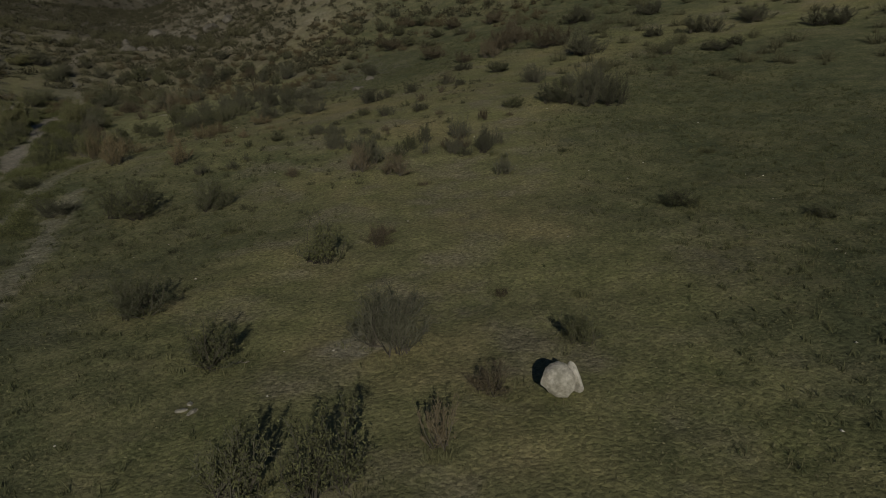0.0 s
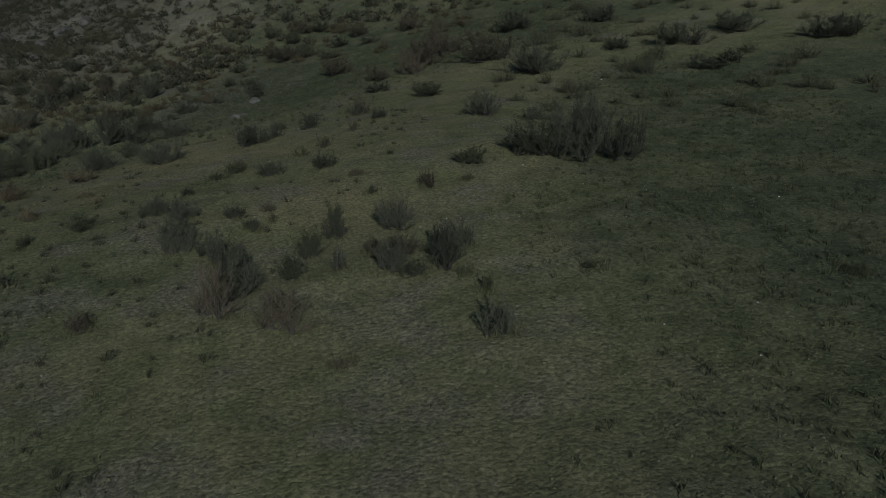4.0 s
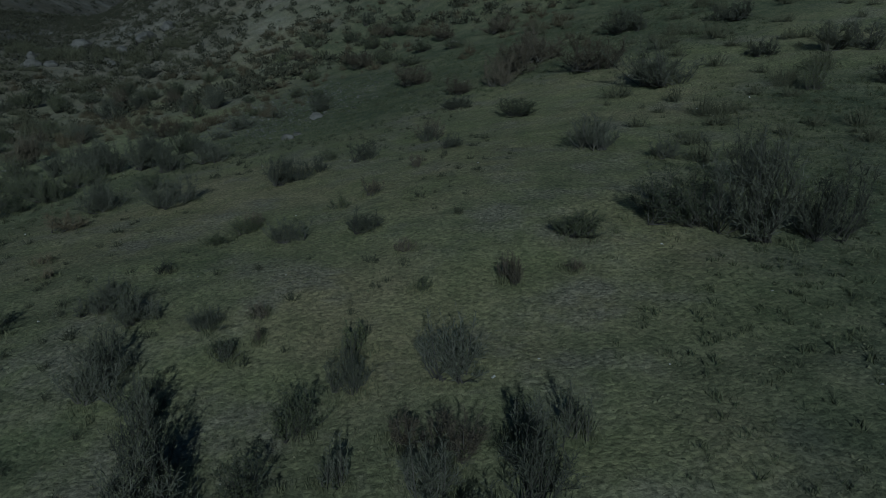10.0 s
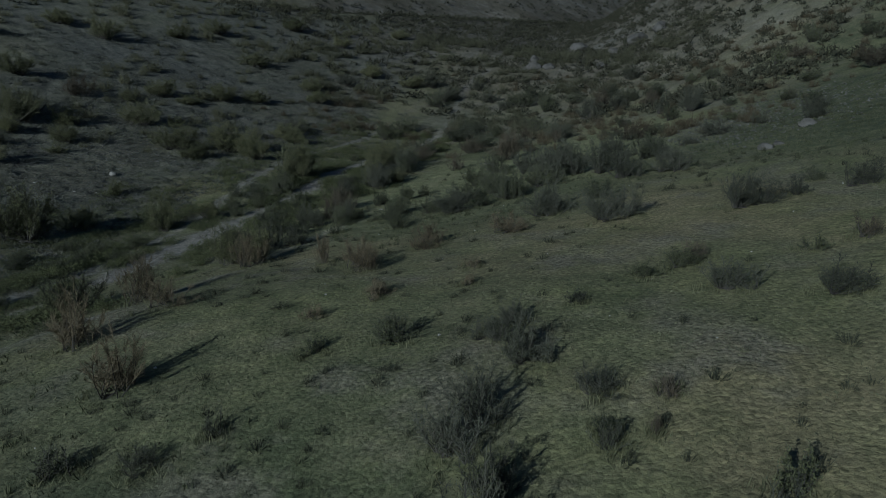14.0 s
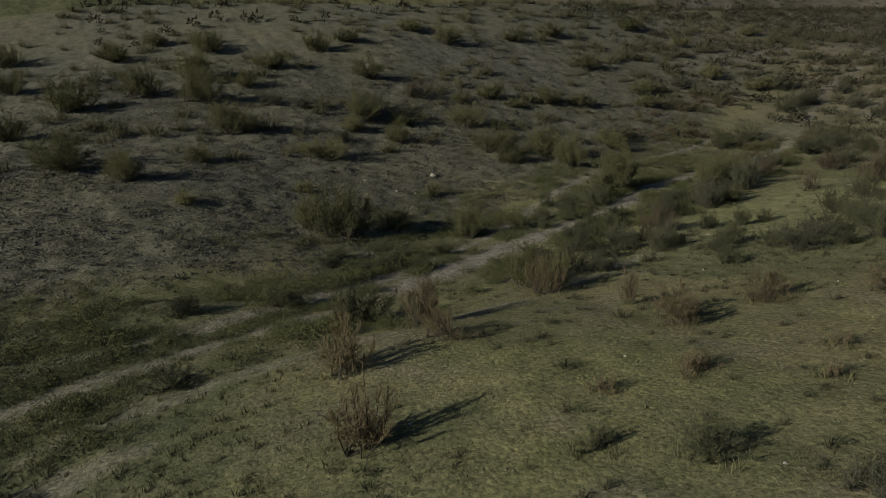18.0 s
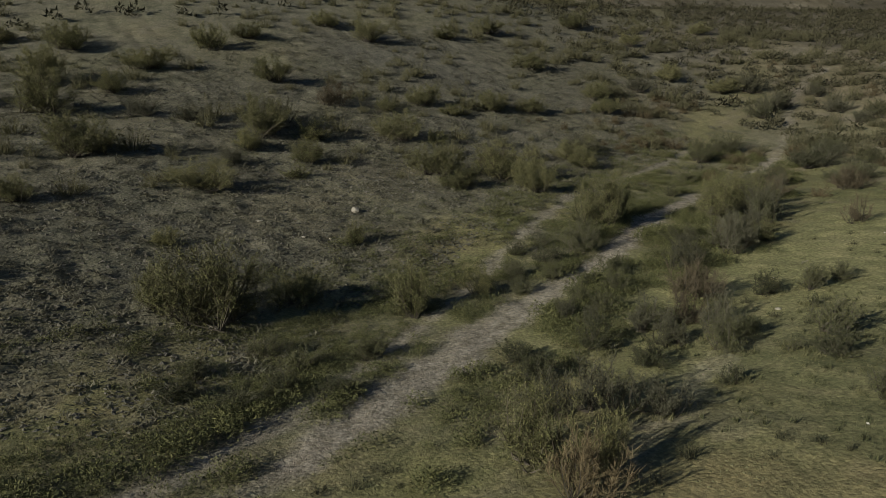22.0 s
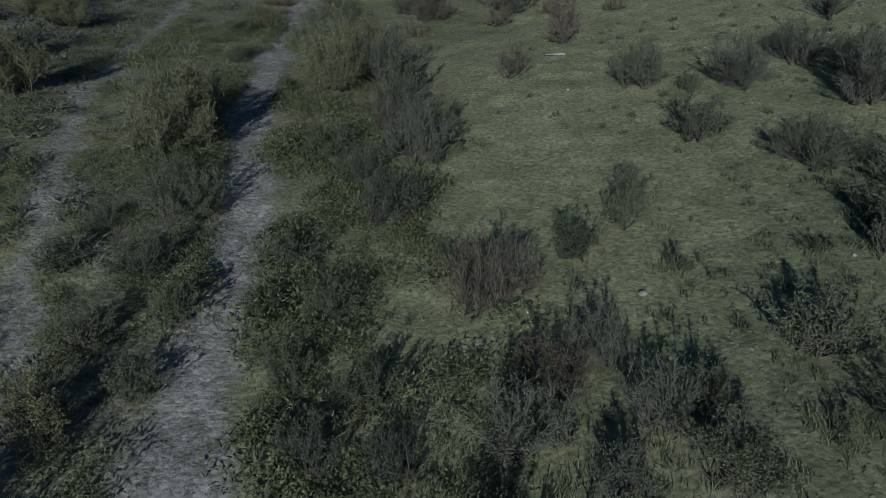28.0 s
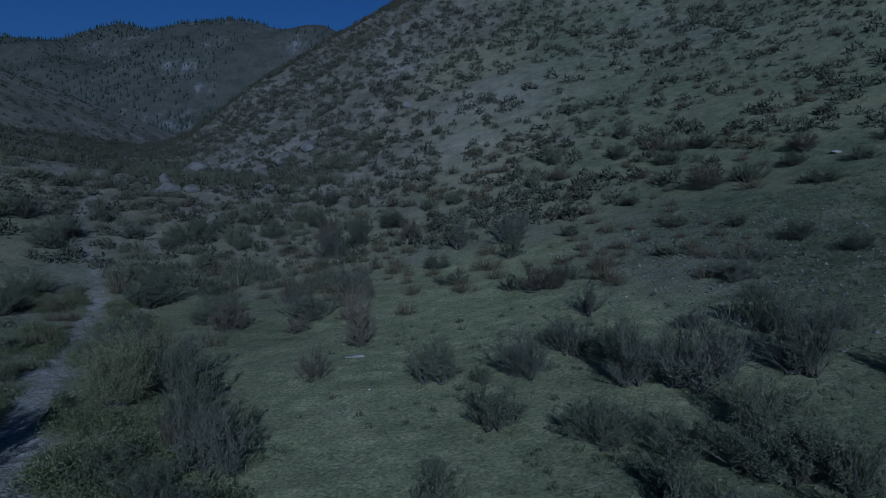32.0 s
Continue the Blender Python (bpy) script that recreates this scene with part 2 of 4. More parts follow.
    scar = ramp(n, l, noise_node(n, l, 0.45, 5, 0.75, where).outputs["Fac"], [(0.36, (0.45, 0.45, 0.45)), (0.5, (0.95, 0.95, 0.95)), (0.62, (1.5, 1.48, 1.45))])
    crag = n.new("ShaderNodeMix")
    crag.data_type, crag.blend_type = "RGBA", "MULTIPLY"
    crag.inputs[0].default_value = 0.55
    l.new(rock.outputs[0], crag.inputs[6])
    l.new(scar.outputs[0], crag.inputs[7])
    c = mix(n, l, cover("rocky"), c, crag.outputs[2])
    c = mix(n, l, cover("rank"), c, coarse.outputs[0])
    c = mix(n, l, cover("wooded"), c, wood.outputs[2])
    c = mix(n, l, cover("worn"), c, trail.outputs[0])
    hummock = n.new("ShaderNodeTexVoronoi")
    hummock.feature, hummock.inputs["Scale"].default_value, hummock.inputs["Randomness"].default_value = "F1", 10.0, 1.0
    warp = n.new("ShaderNodeVectorMath")
    warp.operation = "MULTIPLY_ADD"
    warp.inputs[1].default_value = (0.07, 0.07, 0.07)
    l.new(noise_node(n, l, 4.5, 3, 0.6, where).outputs["Color"], warp.inputs[0])
    l.new(where, warp.inputs[2])
    l.new(warp.outputs[0], hummock.inputs["Vector"])
    tone = ramp(n, l, hummock.outputs["Color"], [(0.1, (0.68, 0.7, 0.68)), (0.5, (1.0, 1.0, 1.0)), (0.9, (1.35, 1.33, 1.28))])
    tint = n.new("ShaderNodeMix")
    tint.data_type, tint.blend_type = "RGBA", "MULTIPLY"
    tint.inputs[0].default_value = 0.8
    l.new(c, tint.inputs[6])
    l.new(tone.outputs[0], tint.inputs[7])
    c = tint.outputs[2]
    mul = n.new("ShaderNodeMix")
    mul.data_type, mul.blend_type = "RGBA", "MULTIPLY"
    mul.inputs[0].default_value = 0.85
    l.new(c, mul.inputs[6])
    l.new(speck.outputs[0], mul.inputs[7])
    l.new(mul.outputs[2], b.inputs["Base Color"])
    add = n.new("ShaderNodeMath")
    add.operation = "MULTIPLY_ADD"
    add.inputs[1].default_value = 0.3
    l.new(mid.outputs["Fac"], add.inputs[0])
    smoother = n.new("ShaderNodeMath")
    smoother.operation = "MULTIPLY_ADD"
    smoother.inputs[1].default_value, smoother.inputs[2].default_value = -0.25, 0.6
    l.new(cover("stony"), smoother.inputs[0])
    grit = n.new("ShaderNodeMath")
    grit.operation = "MULTIPLY"
    l.new(fine.outputs["Fac"], grit.inputs[0])
    l.new(smoother.outputs[0], grit.inputs[1])
    l.new(grit.outputs[0], add.inputs[2])
    rubble = n.new("ShaderNodeTexVoronoi")
    rubble.feature, rubble.inputs["Scale"].default_value = "F1", 2.5
    l.new(warp.outputs[0], rubble.inputs["Vector"])
    rough_land = n.new("ShaderNodeMath")
    rough_land.operation = "MULTIPLY"
    l.new(rubble.outputs["Distance"], rough_land.inputs[0])
    l.new(cover("stony"), rough_land.inputs[1])
    heap = n.new("ShaderNodeMath")
    heap.operation = "MULTIPLY_ADD"
    heap.inputs[1].default_value = -0.35
    l.new(rough_land.outputs[0], heap.inputs[0])
    l.new(add.outputs[0], heap.inputs[2])
    knobs = n.new("ShaderNodeMath")
    knobs.operation = "MULTIPLY_ADD"
    knobs.inputs[1].default_value = -0.22
    l.new(hummock.outputs["Distance"], knobs.inputs[0])
    l.new(heap.outputs[0], knobs.inputs[2])
    share = n.new("ShaderNodeMath")
    share.operation = "MULTIPLY_ADD"
    share.inputs[1].default_value, share.inputs[2].default_value = 0.22, 0.3
    l.new(cover("stony"), share.inputs[0])
    nibbled = n.new("ShaderNodeMath")
    nibbled.operation = "MULTIPLY_ADD"
    nibbled.inputs[1].default_value = -0.16
    l.new(cover("grazed"), nibbled.inputs[0])
    l.new(share.outputs[0], nibbled.inputs[2])
    relief = n.new("ShaderNodeMath")
    relief.operation = "MULTIPLY"
    l.new(knobs.outputs[0], relief.inputs[0])
    l.new(nibbled.outputs[0], relief.inputs[1])
    bump = n.new("ShaderNodeBump")
    bump.inputs["Strength"].default_value, bump.inputs["Distance"].default_value = 1.0, 0.2
    l.new(relief.outputs[0], bump.inputs["Height"])
    l.new(bump.outputs[0], b.inputs["Normal"])
    return m


def plant_material(name, dark, light):
    m, n, l, b = shader(name, 0.85)
    info = n.new("ShaderNodeObjectInfo")
    geo = n.new("ShaderNodeNewGeometry")
    add = n.new("ShaderNodeMath")
    add.operation = "ADD"
    l.new(info.outputs["Random"], add.inputs[0])
    l.new(geo.outputs["Random Per Island"], add.inputs[1])
    half = n.new("ShaderNodeMath")
    half.operation = "MULTIPLY"
    half.inputs[1].default_value = 0.5
    l.new(add.outputs[0], half.inputs[0])
    r = ramp(n, l, half.outputs[0], [(0.15, dark), (0.85, light)])
    l.new(r.outputs[0], b.inputs["Base Color"])
    return m


GROUND = ground_material()
BARK = plant_material("bare_twig_bark", (0.042, 0.038, 0.030), (0.108, 0.098, 0.077))
GREY_TWIG = plant_material("grey_brush_twig", (0.046, 0.048, 0.034), (0.138, 0.137, 0.096))
BROWN_TWIG = plant_material("brown_brush_twig", (0.058, 0.05, 0.034), (0.168, 0.142, 0.094))
DRY_LEAF = plant_material("dry_brush_leaf", (0.05, 0.056, 0.031), (0.145, 0.15, 0.08))
RUSSET_LEAF = plant_material("russet_leaf", (0.07, 0.058, 0.033), (0.17, 0.138, 0.078))
GREEN_LEAF = plant_material("scrub_leaf", (0.03, 0.039, 0.018), (0.15, 0.157, 0.07))
OLIVE_LEAF = plant_material("willow_leaf", (0.085, 0.094, 0.04), (0.29, 0.29, 0.125))
GRASS = plant_material("turf_blade", (0.05, 0.056, 0.026), (0.125, 0.124, 0.062))
STRAW = plant_material("straw_blade", (0.075, 0.068, 0.036), (0.17, 0.148, 0.085))
HUMMOCK = plant_material("turf_hummock", (0.115, 0.118, 0.06), (0.235, 0.222, 0.118))
TUFT = plant_material("tuft_blade", (0.06, 0.068, 0.032), (0.165, 0.163, 0.08))
TUSSOCK = plant_material("tussock_blade", (0.075, 0.077, 0.055), (0.195, 0.19, 0.14))
SCRUB = plant_material("low_scrub_leaf", (0.045, 0.055, 0.024), (0.235, 0.24, 0.1))
FAR_BRUSH = plant_material("far_brush_leaf", (0.022, 0.026, 0.016), (0.075, 0.072, 0.043))
SPRIG = plant_material("sprig_twig", (0.037, 0.040, 0.023), (0.125, 0.122, 0.069))
CONIFER = plant_material("conifer_needle", (0.012, 0.02, 0.012), (0.035, 0.048, 0.028))
TAN_TWIG = plant_material("tan_brush_twig", (0.095, 0.079, 0.046), (0.26, 0.212, 0.122))
WILLOW_TWIG = plant_material("willow_twig", (0.068, 0.068, 0.037), (0.19, 0.183, 0.1))
DEAD_WOOD = plant_material("dead_wood", (0.2, 0.18, 0.14), (0.34, 0.31, 0.26))


def stone_material(name, dark, light, scale):
    m, n, l, b = shader(name, 0.9)
    tex = n.new("ShaderNodeTexCoord")
    spots, grain = noise_node(n, l, scale, 6, 0.65, tex.outputs["Object"]), noise_node(n, l, scale * 9, 4, 0.6, tex.outputs["Object"])
    info = n.new("ShaderNodeNewGeometry")
    half = n.new("ShaderNodeMath")
    half.operation = "MULTIPLY_ADD"
    half.inputs[1].default_value, half.inputs[2].default_value = 0.35, -0.17
    l.new(info.outputs["Random Per Island"], half.inputs[0])
    add = n.new("ShaderNodeMath")
    add.operation = "ADD"
    l.new(spots.outputs["Fac"], add.inputs[0])
    l.new(half.outputs[0], add.inputs[1])
    r = ramp(n, l, add.outputs[0], [(0.32, dark), (0.62, light)])
    l.new(r.outputs[0], b.inputs["Base Color"])
    bump = n.new("ShaderNodeBump")
    bump.inputs["Strength"].default_value, bump.inputs["Distance"].default_value = 0.9, 0.06
    l.new(grain.outputs["Fac"], bump.inputs["Height"])
    l.new(bump.outputs[0], b.inputs["Normal"])
    return m


PALE_STONE = stone_material("pale_stone", (0.44, 0.42, 0.34), (0.86, 0.83, 0.74), 8.0)
DULL_STONE = stone_material("dull_stone", (0.2, 0.19, 0.15), (0.45, 0.43, 0.36), 5.5)
OUTCROP = stone_material("outcrop_stone", (0.06, 0.056, 0.042), (0.16, 0.15, 0.125), 0.8)
CLOD = stone_material("stony_clod", (0.085, 0.083, 0.067), (0.19, 0.184, 0.15), 1.5)
GRAVEL = stone_material("track_stone", (0.15, 0.135, 0.105), (0.36, 0.325, 0.265), 3.0)

# ---- ground sheet ----
def spread(low, high, step, far_low, far_high, growth):
    mid = list(np.arange(low, high, step))
    up, s = [], step
    v = mid[-1]
    while v < far_high:
        s *= growth
        v += s
        up.append(v)
    down, s = [], step
    v = mid[0]
    while v > far_low:
        s *= growth
        v -= s
        down.append(v)
    return np.array(down[::-1] + mid + up)


def mesh_from(name, verts, faces, material):
    me = bpy.data.meshes.new(name)
    me.from_pydata(verts, [], faces)
    me.materials.append(material)
    return me


gxs, gys = spread(-72, 20, 0.25, -3500, 3000, 1.05), spread(8, 98, 0.25, -2500, 3600, 1.032)
GX, GY = np.meshgrid(gxs, gys)
GZ = land(GX, GY)
nx, ny = len(gxs), len(gys)
idx = np.arange(nx * ny).reshape(ny, nx)
quads = np.stack([idx[:-1, :-1], idx[:-1, 1:], idx[1:, 1:], idx[1:, :-1]], -1).reshape(-1, 4)
ground_mesh = bpy.data.meshes.new("ground")
ground_mesh.from_pydata(np.stack([GX, GY, GZ], -1).reshape(-1, 3).tolist(), [], quads.tolist())
ground_mesh.materials.append(GROUND)
ground_mesh.shade_smooth()


def cover_attribute(name, values):
    a = ground_mesh.attributes.new(name, "FLOAT", "POINT")
    a.data.foreach_set("value", np.clip(values, 0, 1).astype(np.float32).ravel())


def coarse_shade(x, y):
    """How far coarse dark grass, with slope shade painted in, replaces short turf."""
    ragged = 2.5 * wobble(x, y, 6, 74) + 1.2 * wobble(x, y, 2.2, 75)
    east = soft_step(x - 0.3 * np.maximum(y - 40, 0) + ragged, 3, 13) * (1 - soft_step(y, 62, 75))
    upper = soft_step(x + ragged, -19, -9) * soft_step(y + ragged - 0.35 * np.maximum(x + 14, 0), 66, 76) * (1 - 0.3 * soft_step(y, 95, 120)) * (1 - soft_step(y, 230, 280))
    bank = soft_step(x + ragged, -29, -23) * (1 - soft_step(x, -19, -14)) * soft_step(y, 54, 60) * (1 - soft_step(y, 68, 74))
    # the west flank catches less sun: its shade is put in as darker cover
    flank = soft_step(-x + ragged, 5, 13) * (1 - soft_step(y + ragged, 35, 43)) * soft_step(x, -40, -28)
    beyond = (1 - soft_step(x, -122, -116)) * (1 - soft_step(y, 66, 80))
    return np.clip(east + upper + 0.6 * bank + 0.9 * flank + beyond, 0, 1)


S = side(GX, GY)
worn = np.zeros_like(GX)
for line, width, bare in TRACKS:
    worn = np.maximum(worn, bare - bare * soft_step(off_track(GX, GY, line) + wobble(GX, GY, 1.5, 21) * 0.3 + wobble(GX, GY, 0.6, 25) * 0.22, width * 0.8, width * 1.2 + 0.2))
cover_attribute("worn", worn)
stony = (1 - soft_step(S + wobble(GX, GY, 6, 22) * 2, -11, -6)) * (1 - soft_step(GY, 120, 170))
stony = stony * soft_step(GX, -122, -116)
stony = np.maximum(stony, (1 - soft_step(np.hypot((GX + 12) / 9, (GY - 91) / 12) + 0.25 * wobble(GX, GY, 4, 44), 0.6, 1.3)) * 0.6)
stony = np.maximum(stony, (1 - soft_step(np.abs(S) + 2 * wobble(GX, GY, 4, 27), 2, 5)) * np.where(S > 0, 0.2, 0.45))
cover_attribute("stony", stony * (0.8 + 0.2 * wobble(GX, GY, 9, 28)))
high_up = np.where(GX < -20, GY, GY - 0.25 * (GX + 20))
cover_attribute("rocky", soft_step(high_up + wobble(GX, GY, 30, 23) * 26 + wobble(GX, GY, 9, 29) * 10, 100, 165) * 0.85)
cover_attribute("grazed", (1 - soft_step(np.hypot((GX + 27) / 10.5, (GY - 80) / 25) + 0.35 * wobble(GX, GY, 5, 71) + 0.2 * wobble(GX, GY, 1.6, 72), 0.65, 1.25)) * 0.85)
# coarse grass, plus slope shade held in the ground colour
cover_attribute("rank", coarse_shade(GX, GY) * (0.85 + 0.3 * wobble(GX, GY, 3, 73)))
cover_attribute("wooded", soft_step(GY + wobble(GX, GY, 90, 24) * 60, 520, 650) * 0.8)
ground = tagged(new("ground", ground_mesh), "dry grassy hillside with stony slopes and worn cattle tracks", "ground", kind="structure")


# ---- shrubs ----
def part(name, data, parent, label=""):
    ob = new(name, data)
    ob.parent = parent
    return tagged(ob, label)


def tubes(a, b, ra, rb):
    """Thin three-sided sticks from the points a to the points b; pointed where rb is 0."""
    axis = b - a
    ref = np.where(np.abs(axis[:, 2:3]) > 0.5 * np.linalg.norm(axis, axis=1, keepdims=True), [[1.0, 0.3, 0.0]], [[0.0, 0.0, 1.0]])
    u = np.cross(axis, ref)
    u /= np.linalg.norm(u, axis=1, keepdims=True) + 1e-9
    v = np.cross(axis, u)
    v /= np.linalg.norm(v, axis=1, keepdims=True) + 1e-9
    ring = [math.cos(w) * u + math.sin(w) * v for w in (0, 2.0944, 4.1888)]
    n = len(a)
    if rb == 0:
        verts = np.stack([a + ra * r for r in ring] + [b], 1).reshape(-1, 3)
        k = 4 * np.arange(n)[:, None]
        faces = np.concatenate([k + [[0, 1, 3]], k + [[1, 2, 3]], k + [[2, 0, 3]]])
    else:
        verts = np.stack([a + ra * r for r in ring] + [b + rb * r for r in ring], 1).reshape(-1, 3)
        k = 6 * np.arange(n)[:, None]
        faces = np.concatenate([k + [q] for q in ((0, 1, 4), (0, 4, 3), (1, 2, 5), (1, 5, 4), (2, 0, 3), (2, 3, 5))])
    return verts, faces


def joined(*pieces):
    """Several (verts, faces) pairs as one."""
    verts, faces, k = [], [], 0
    for v, f in pieces:
        verts.extend(map(tuple, v))
        faces.extend(map(tuple, np.asarray(f) + k))
        k += len(v)
    return verts, faces


def slivers(a, b, wide, rng):
    """Flat pointed shoots from the points a to the points b, one triangle each."""
    half = np.cross(b - a, rng.normal(0, 1, a.shape))
    half *= wide / (np.linalg.norm(half, axis=1, keepdims=True) + 1e-9)
    return np.stack([a - half, a + half, b], 1).reshape(-1, 3), 3 * np.arange(len(a))[:, None] + [[0, 1, 2]]


def brush(seed, stems, twigs, shoots, leaves, spread_out, leaf_size, spray, upright, thin=1.0):
    """A shrub one metre high and wide: stems fanning from a few roots into a ragged dome, twigs, fine shoots and leaves."""
    rng = np.random.default_rng(seed)
    n, up = stems, np.array([0.0, 0.0, 1.0])
    roots_n = 6
    rw, rr = rng.uniform(0, 2 * math.pi, roots_n), 0.27 * np.sqrt(rng.uniform(0.05, 1, roots_n))
    roots = np.stack([np.cos(rw) * rr, np.sin(rw) * rr, 0 * rw], 1)
    vigour = rng.uniform(0.68, 1.05, roots_n)
    mine = rng.integers(0, roots_n, n)
    w = rng.uniform(0, 2 * math.pi, n)
    lobe = 1 + 0.2 * np.sin(2 * w + rng.uniform(0, 6)) + 0.16 * np.sin(3 * w + rng.uniform(0, 6)) + 0.1 * np.sin(5 * w + rng.uniform(0, 6))
    polar = np.arccos(1 - rng.uniform(0, 1, n) ** 0.85 * (1 - math.cos(1.46)))
    reach = rng.uniform(0.7, 1.05, n) * vigour[mine]
    out = np.stack([np.cos(w), np.sin(w), 0 * w], 1)
    base = roots[mine] + rng.normal(0, 0.025, (n, 3)) * [1, 1, 0]
    end = roots[mine] * 0.75 + out * (0.40 * spread_out * np.sin(polar) * reach * lobe)[:, None] + up * (np.cos(polar) ** 0.75 * reach * 0.95 + 0.05)[:, None]
    bend = rng.normal(0, 0.035, (n, 3)) * [1, 1, 0.3]
    pts = [base + (end - base) * np.array([s ** 0.85, s ** 0.85, s]) + bend * math.sin(3.1 * s) for s in (0, 0.34, 0.67, 1.0)]
    wood = [tubes(roots[mine] * 0.2 + 0 * base, base + [0, 0, 0.015], 0.007 * thin, 0.006 * thin), tubes(pts[0], pts[1], 0.006 * thin, 0.0045 * thin), tubes(pts[1], pts[2], 0.0045 * thin, 0.003 * thin), tubes(pts[2], pts[3], 0.003 * thin, 0)]
    m = n * twigs
    who = np.repeat(np.arange(n), twigs)
    s = 3 * rng.uniform(0.03, 0.985, m) ** 0.7
    k = s.astype(int)
    P = np.stack(pts, 1)
    a, b = P[who, k], P[who, k + 1]
    q = a + (b - a) * (s - k)[:, None]
    way = (b - a) / np.linalg.norm(b - a, axis=1, keepdims=True) * upright + rng.normal(0, 0.5, (m, 3)) + up * 0.3
    way[:, 2] = np.abs(way[:, 2])
    way /= np.linalg.norm(way, axis=1, keepdims=True)
    tip = q + way * (rng.uniform(0.35, 1.0, m) * spray)[:, None]
    fine = [tubes(q, tip, 0.0026 * thin, 0)]
    who = np.repeat(np.arange(m), shoots)
    r = len(who)
    q2 = q[who] + (tip - q)[who] * rng.uniform(0.1, 1.0, (r, 1))
    way2 = way[who] * (0.7 * upright) + rng.normal(0, 0.5, (r, 3)) + up * 0.25
    way2 /= np.linalg.norm(way2, axis=1, keepdims=True)
    tip2 = q2 + way2 * (rng.uniform(0.3, 1.0, r) * spray * 0.5)[:, None]
    fine.append(slivers(q2, tip2, 0.0031 * thin, rng))
    blades = None
    if leaves:
        who = np.repeat(np.arange(r), leaves)
        c = q2[who] + (tip2 - q2)[who] * rng.uniform(0.15, 1.05, (len(who), 1)) + rng.normal(0, 0.008, (len(who), 3))
        x = rng.normal(0, 1, (len(who), 3)) + up * 0.6
        x *= leaf_size * rng.uniform(0.6, 1.3, (len(who), 1)) / np.linalg.norm(x, axis=1, keepdims=True)
        blades = slivers(c, c + x, leaf_size * 0.24, rng)
    size = np.array([0.5 / np.percentile(np.hypot(tip[:, 0], tip[:, 1]), 95)] * 2 + [1 / np.percentile(tip2[:, 2], 98.5)])
    return [(np.array(v) * size, f) for v, f in (joined(*wood), joined(*fine)) + ((blades,) if leaves else ())]


KINDS = {
    "grey": dict(stems=34, twigs=17, shoots=4, leaves=1, spread=1.0, leaf=0.022, spray=0.2, upright=0.95, mats=(BARK, GREY_TWIG, DRY_LEAF), label="leafless grey-brown bush of upright twigs on turf", name="bare_shrub"),
    "brown": dict(stems=30, twigs=16, shoots=4, leaves=1, spread=0.95, leaf=0.02, spray=0.23, upright=0.95, mats=(BARK, BROWN_TWIG, RUSSET_LEAF), label="dry russet-brown bush of thin bare twigs", name="dry_shrub"),
    "green": dict(stems=34, twigs=16, shoots=3, leaves=2, spread=1.1, leaf=0.03, spray=0.18, upright=0.75, mats=(BARK, GREY_TWIG, GREEN_LEAF), label="low dark green spiny scrub bush on the hillside", name="green_shrub"),
    "tan": dict(stems=26, twigs=14, shoots=5, leaves=1, spread=0.95, leaf=0.016, spray=0.24, upright=1.1, mats=(BARK, TAN_TWIG, RUSSET_LEAF), label="dry tan bush of thin upright twigs on turf", name="tan_shrub"),
    "willow": dict(stems=34, twigs=17, shoots=4, leaves=3, spread=1.05, leaf=0.021, spray=0.21, upright=0.9, mats=(BARK, WILLOW_TWIG, OLIVE_LEAF), label="tall olive-green willow bush beside the track", name="willow_bush"),
}
PART_NAMES = ("woody_base", "twig_crown", "leaf_crown")
for nth, (kind, k) in enumerate(KINDS.items()):
    for level, share, count, thin in (("near", 1.0, 5, 1.4), ("far", 0.7, 4, 2.3), ("big", 1.35, 5, 1.15)):
        k[level] = []
        for v in range(count):
            made = brush(100 * nth + 10 * count + v + 3 * (level == "big"), int(k["stems"] * share), int(k["twigs"] * share), k["shoots"], k["leaves"], k["spread"], k["leaf"] * (0.85 if level == "big" else 1.1 if level == "near" else 1.7), k["spray"], k["upright"], thin)
            k[level].append([(name, mesh_from(name, [tuple(p) for p in vf[0]], [tuple(map(int, f)) for f in vf[1]], mat)) for name, vf, mat in zip(PART_NAMES, made, k["mats"])])

# (kind, east, north, height, width), from place to place
SHRUBS = []
SHRUBS += [  # trail head shrubs
    ("willow", -40.05, 77.9, 2.14, 3.0), ("green", -37.43, 78.19, 1.83, 2.03), ("grey", -35.2, 72.3, 1.9, 2.95), ("brown", -33.67, 80.30, 1.47, 1.44),
    ("green", -28.89, 78.69, 1.62, 2.21), ("brown", -32.31, 85.31, 2.03, 1.76), ("grey", -25.61, 78.08, 1.71, 2.46), ("green", -27.27, 73.81, 1.33, 2.05),
    ("green", -24.72, 71.41, 1.29, 2.43), ("green", -29.06, 68.50, 1.01, 1.47), ("green", -28.04, 66.56, 0.47, 0.71), ("green", -30.13, 67.13, 0.96, 1.52),
    ("brown", -31.76, 64.88, 1.63, 2.18), ("grey", -29.45, 63.26, 1.08, 1.09), ("grey", -30.25, 61.00, 1.22, 1.71), ("grey", -29.07, 60.36, 0.95, 1.4),
    ("green", -25.77, 63.92, 1.18, 1.72), ("green", -27.42, 60.85, 1.05, 1.4), ("green", -25.35, 67.20, 0.33, 0.70), ("grey", -24.20, 67.09, 1.18, 0.79),
    ("green", -27.32, 77.85, 0.73, 0.96), ("brown", -35.90, 89.90, 1.24, 1.74),
]
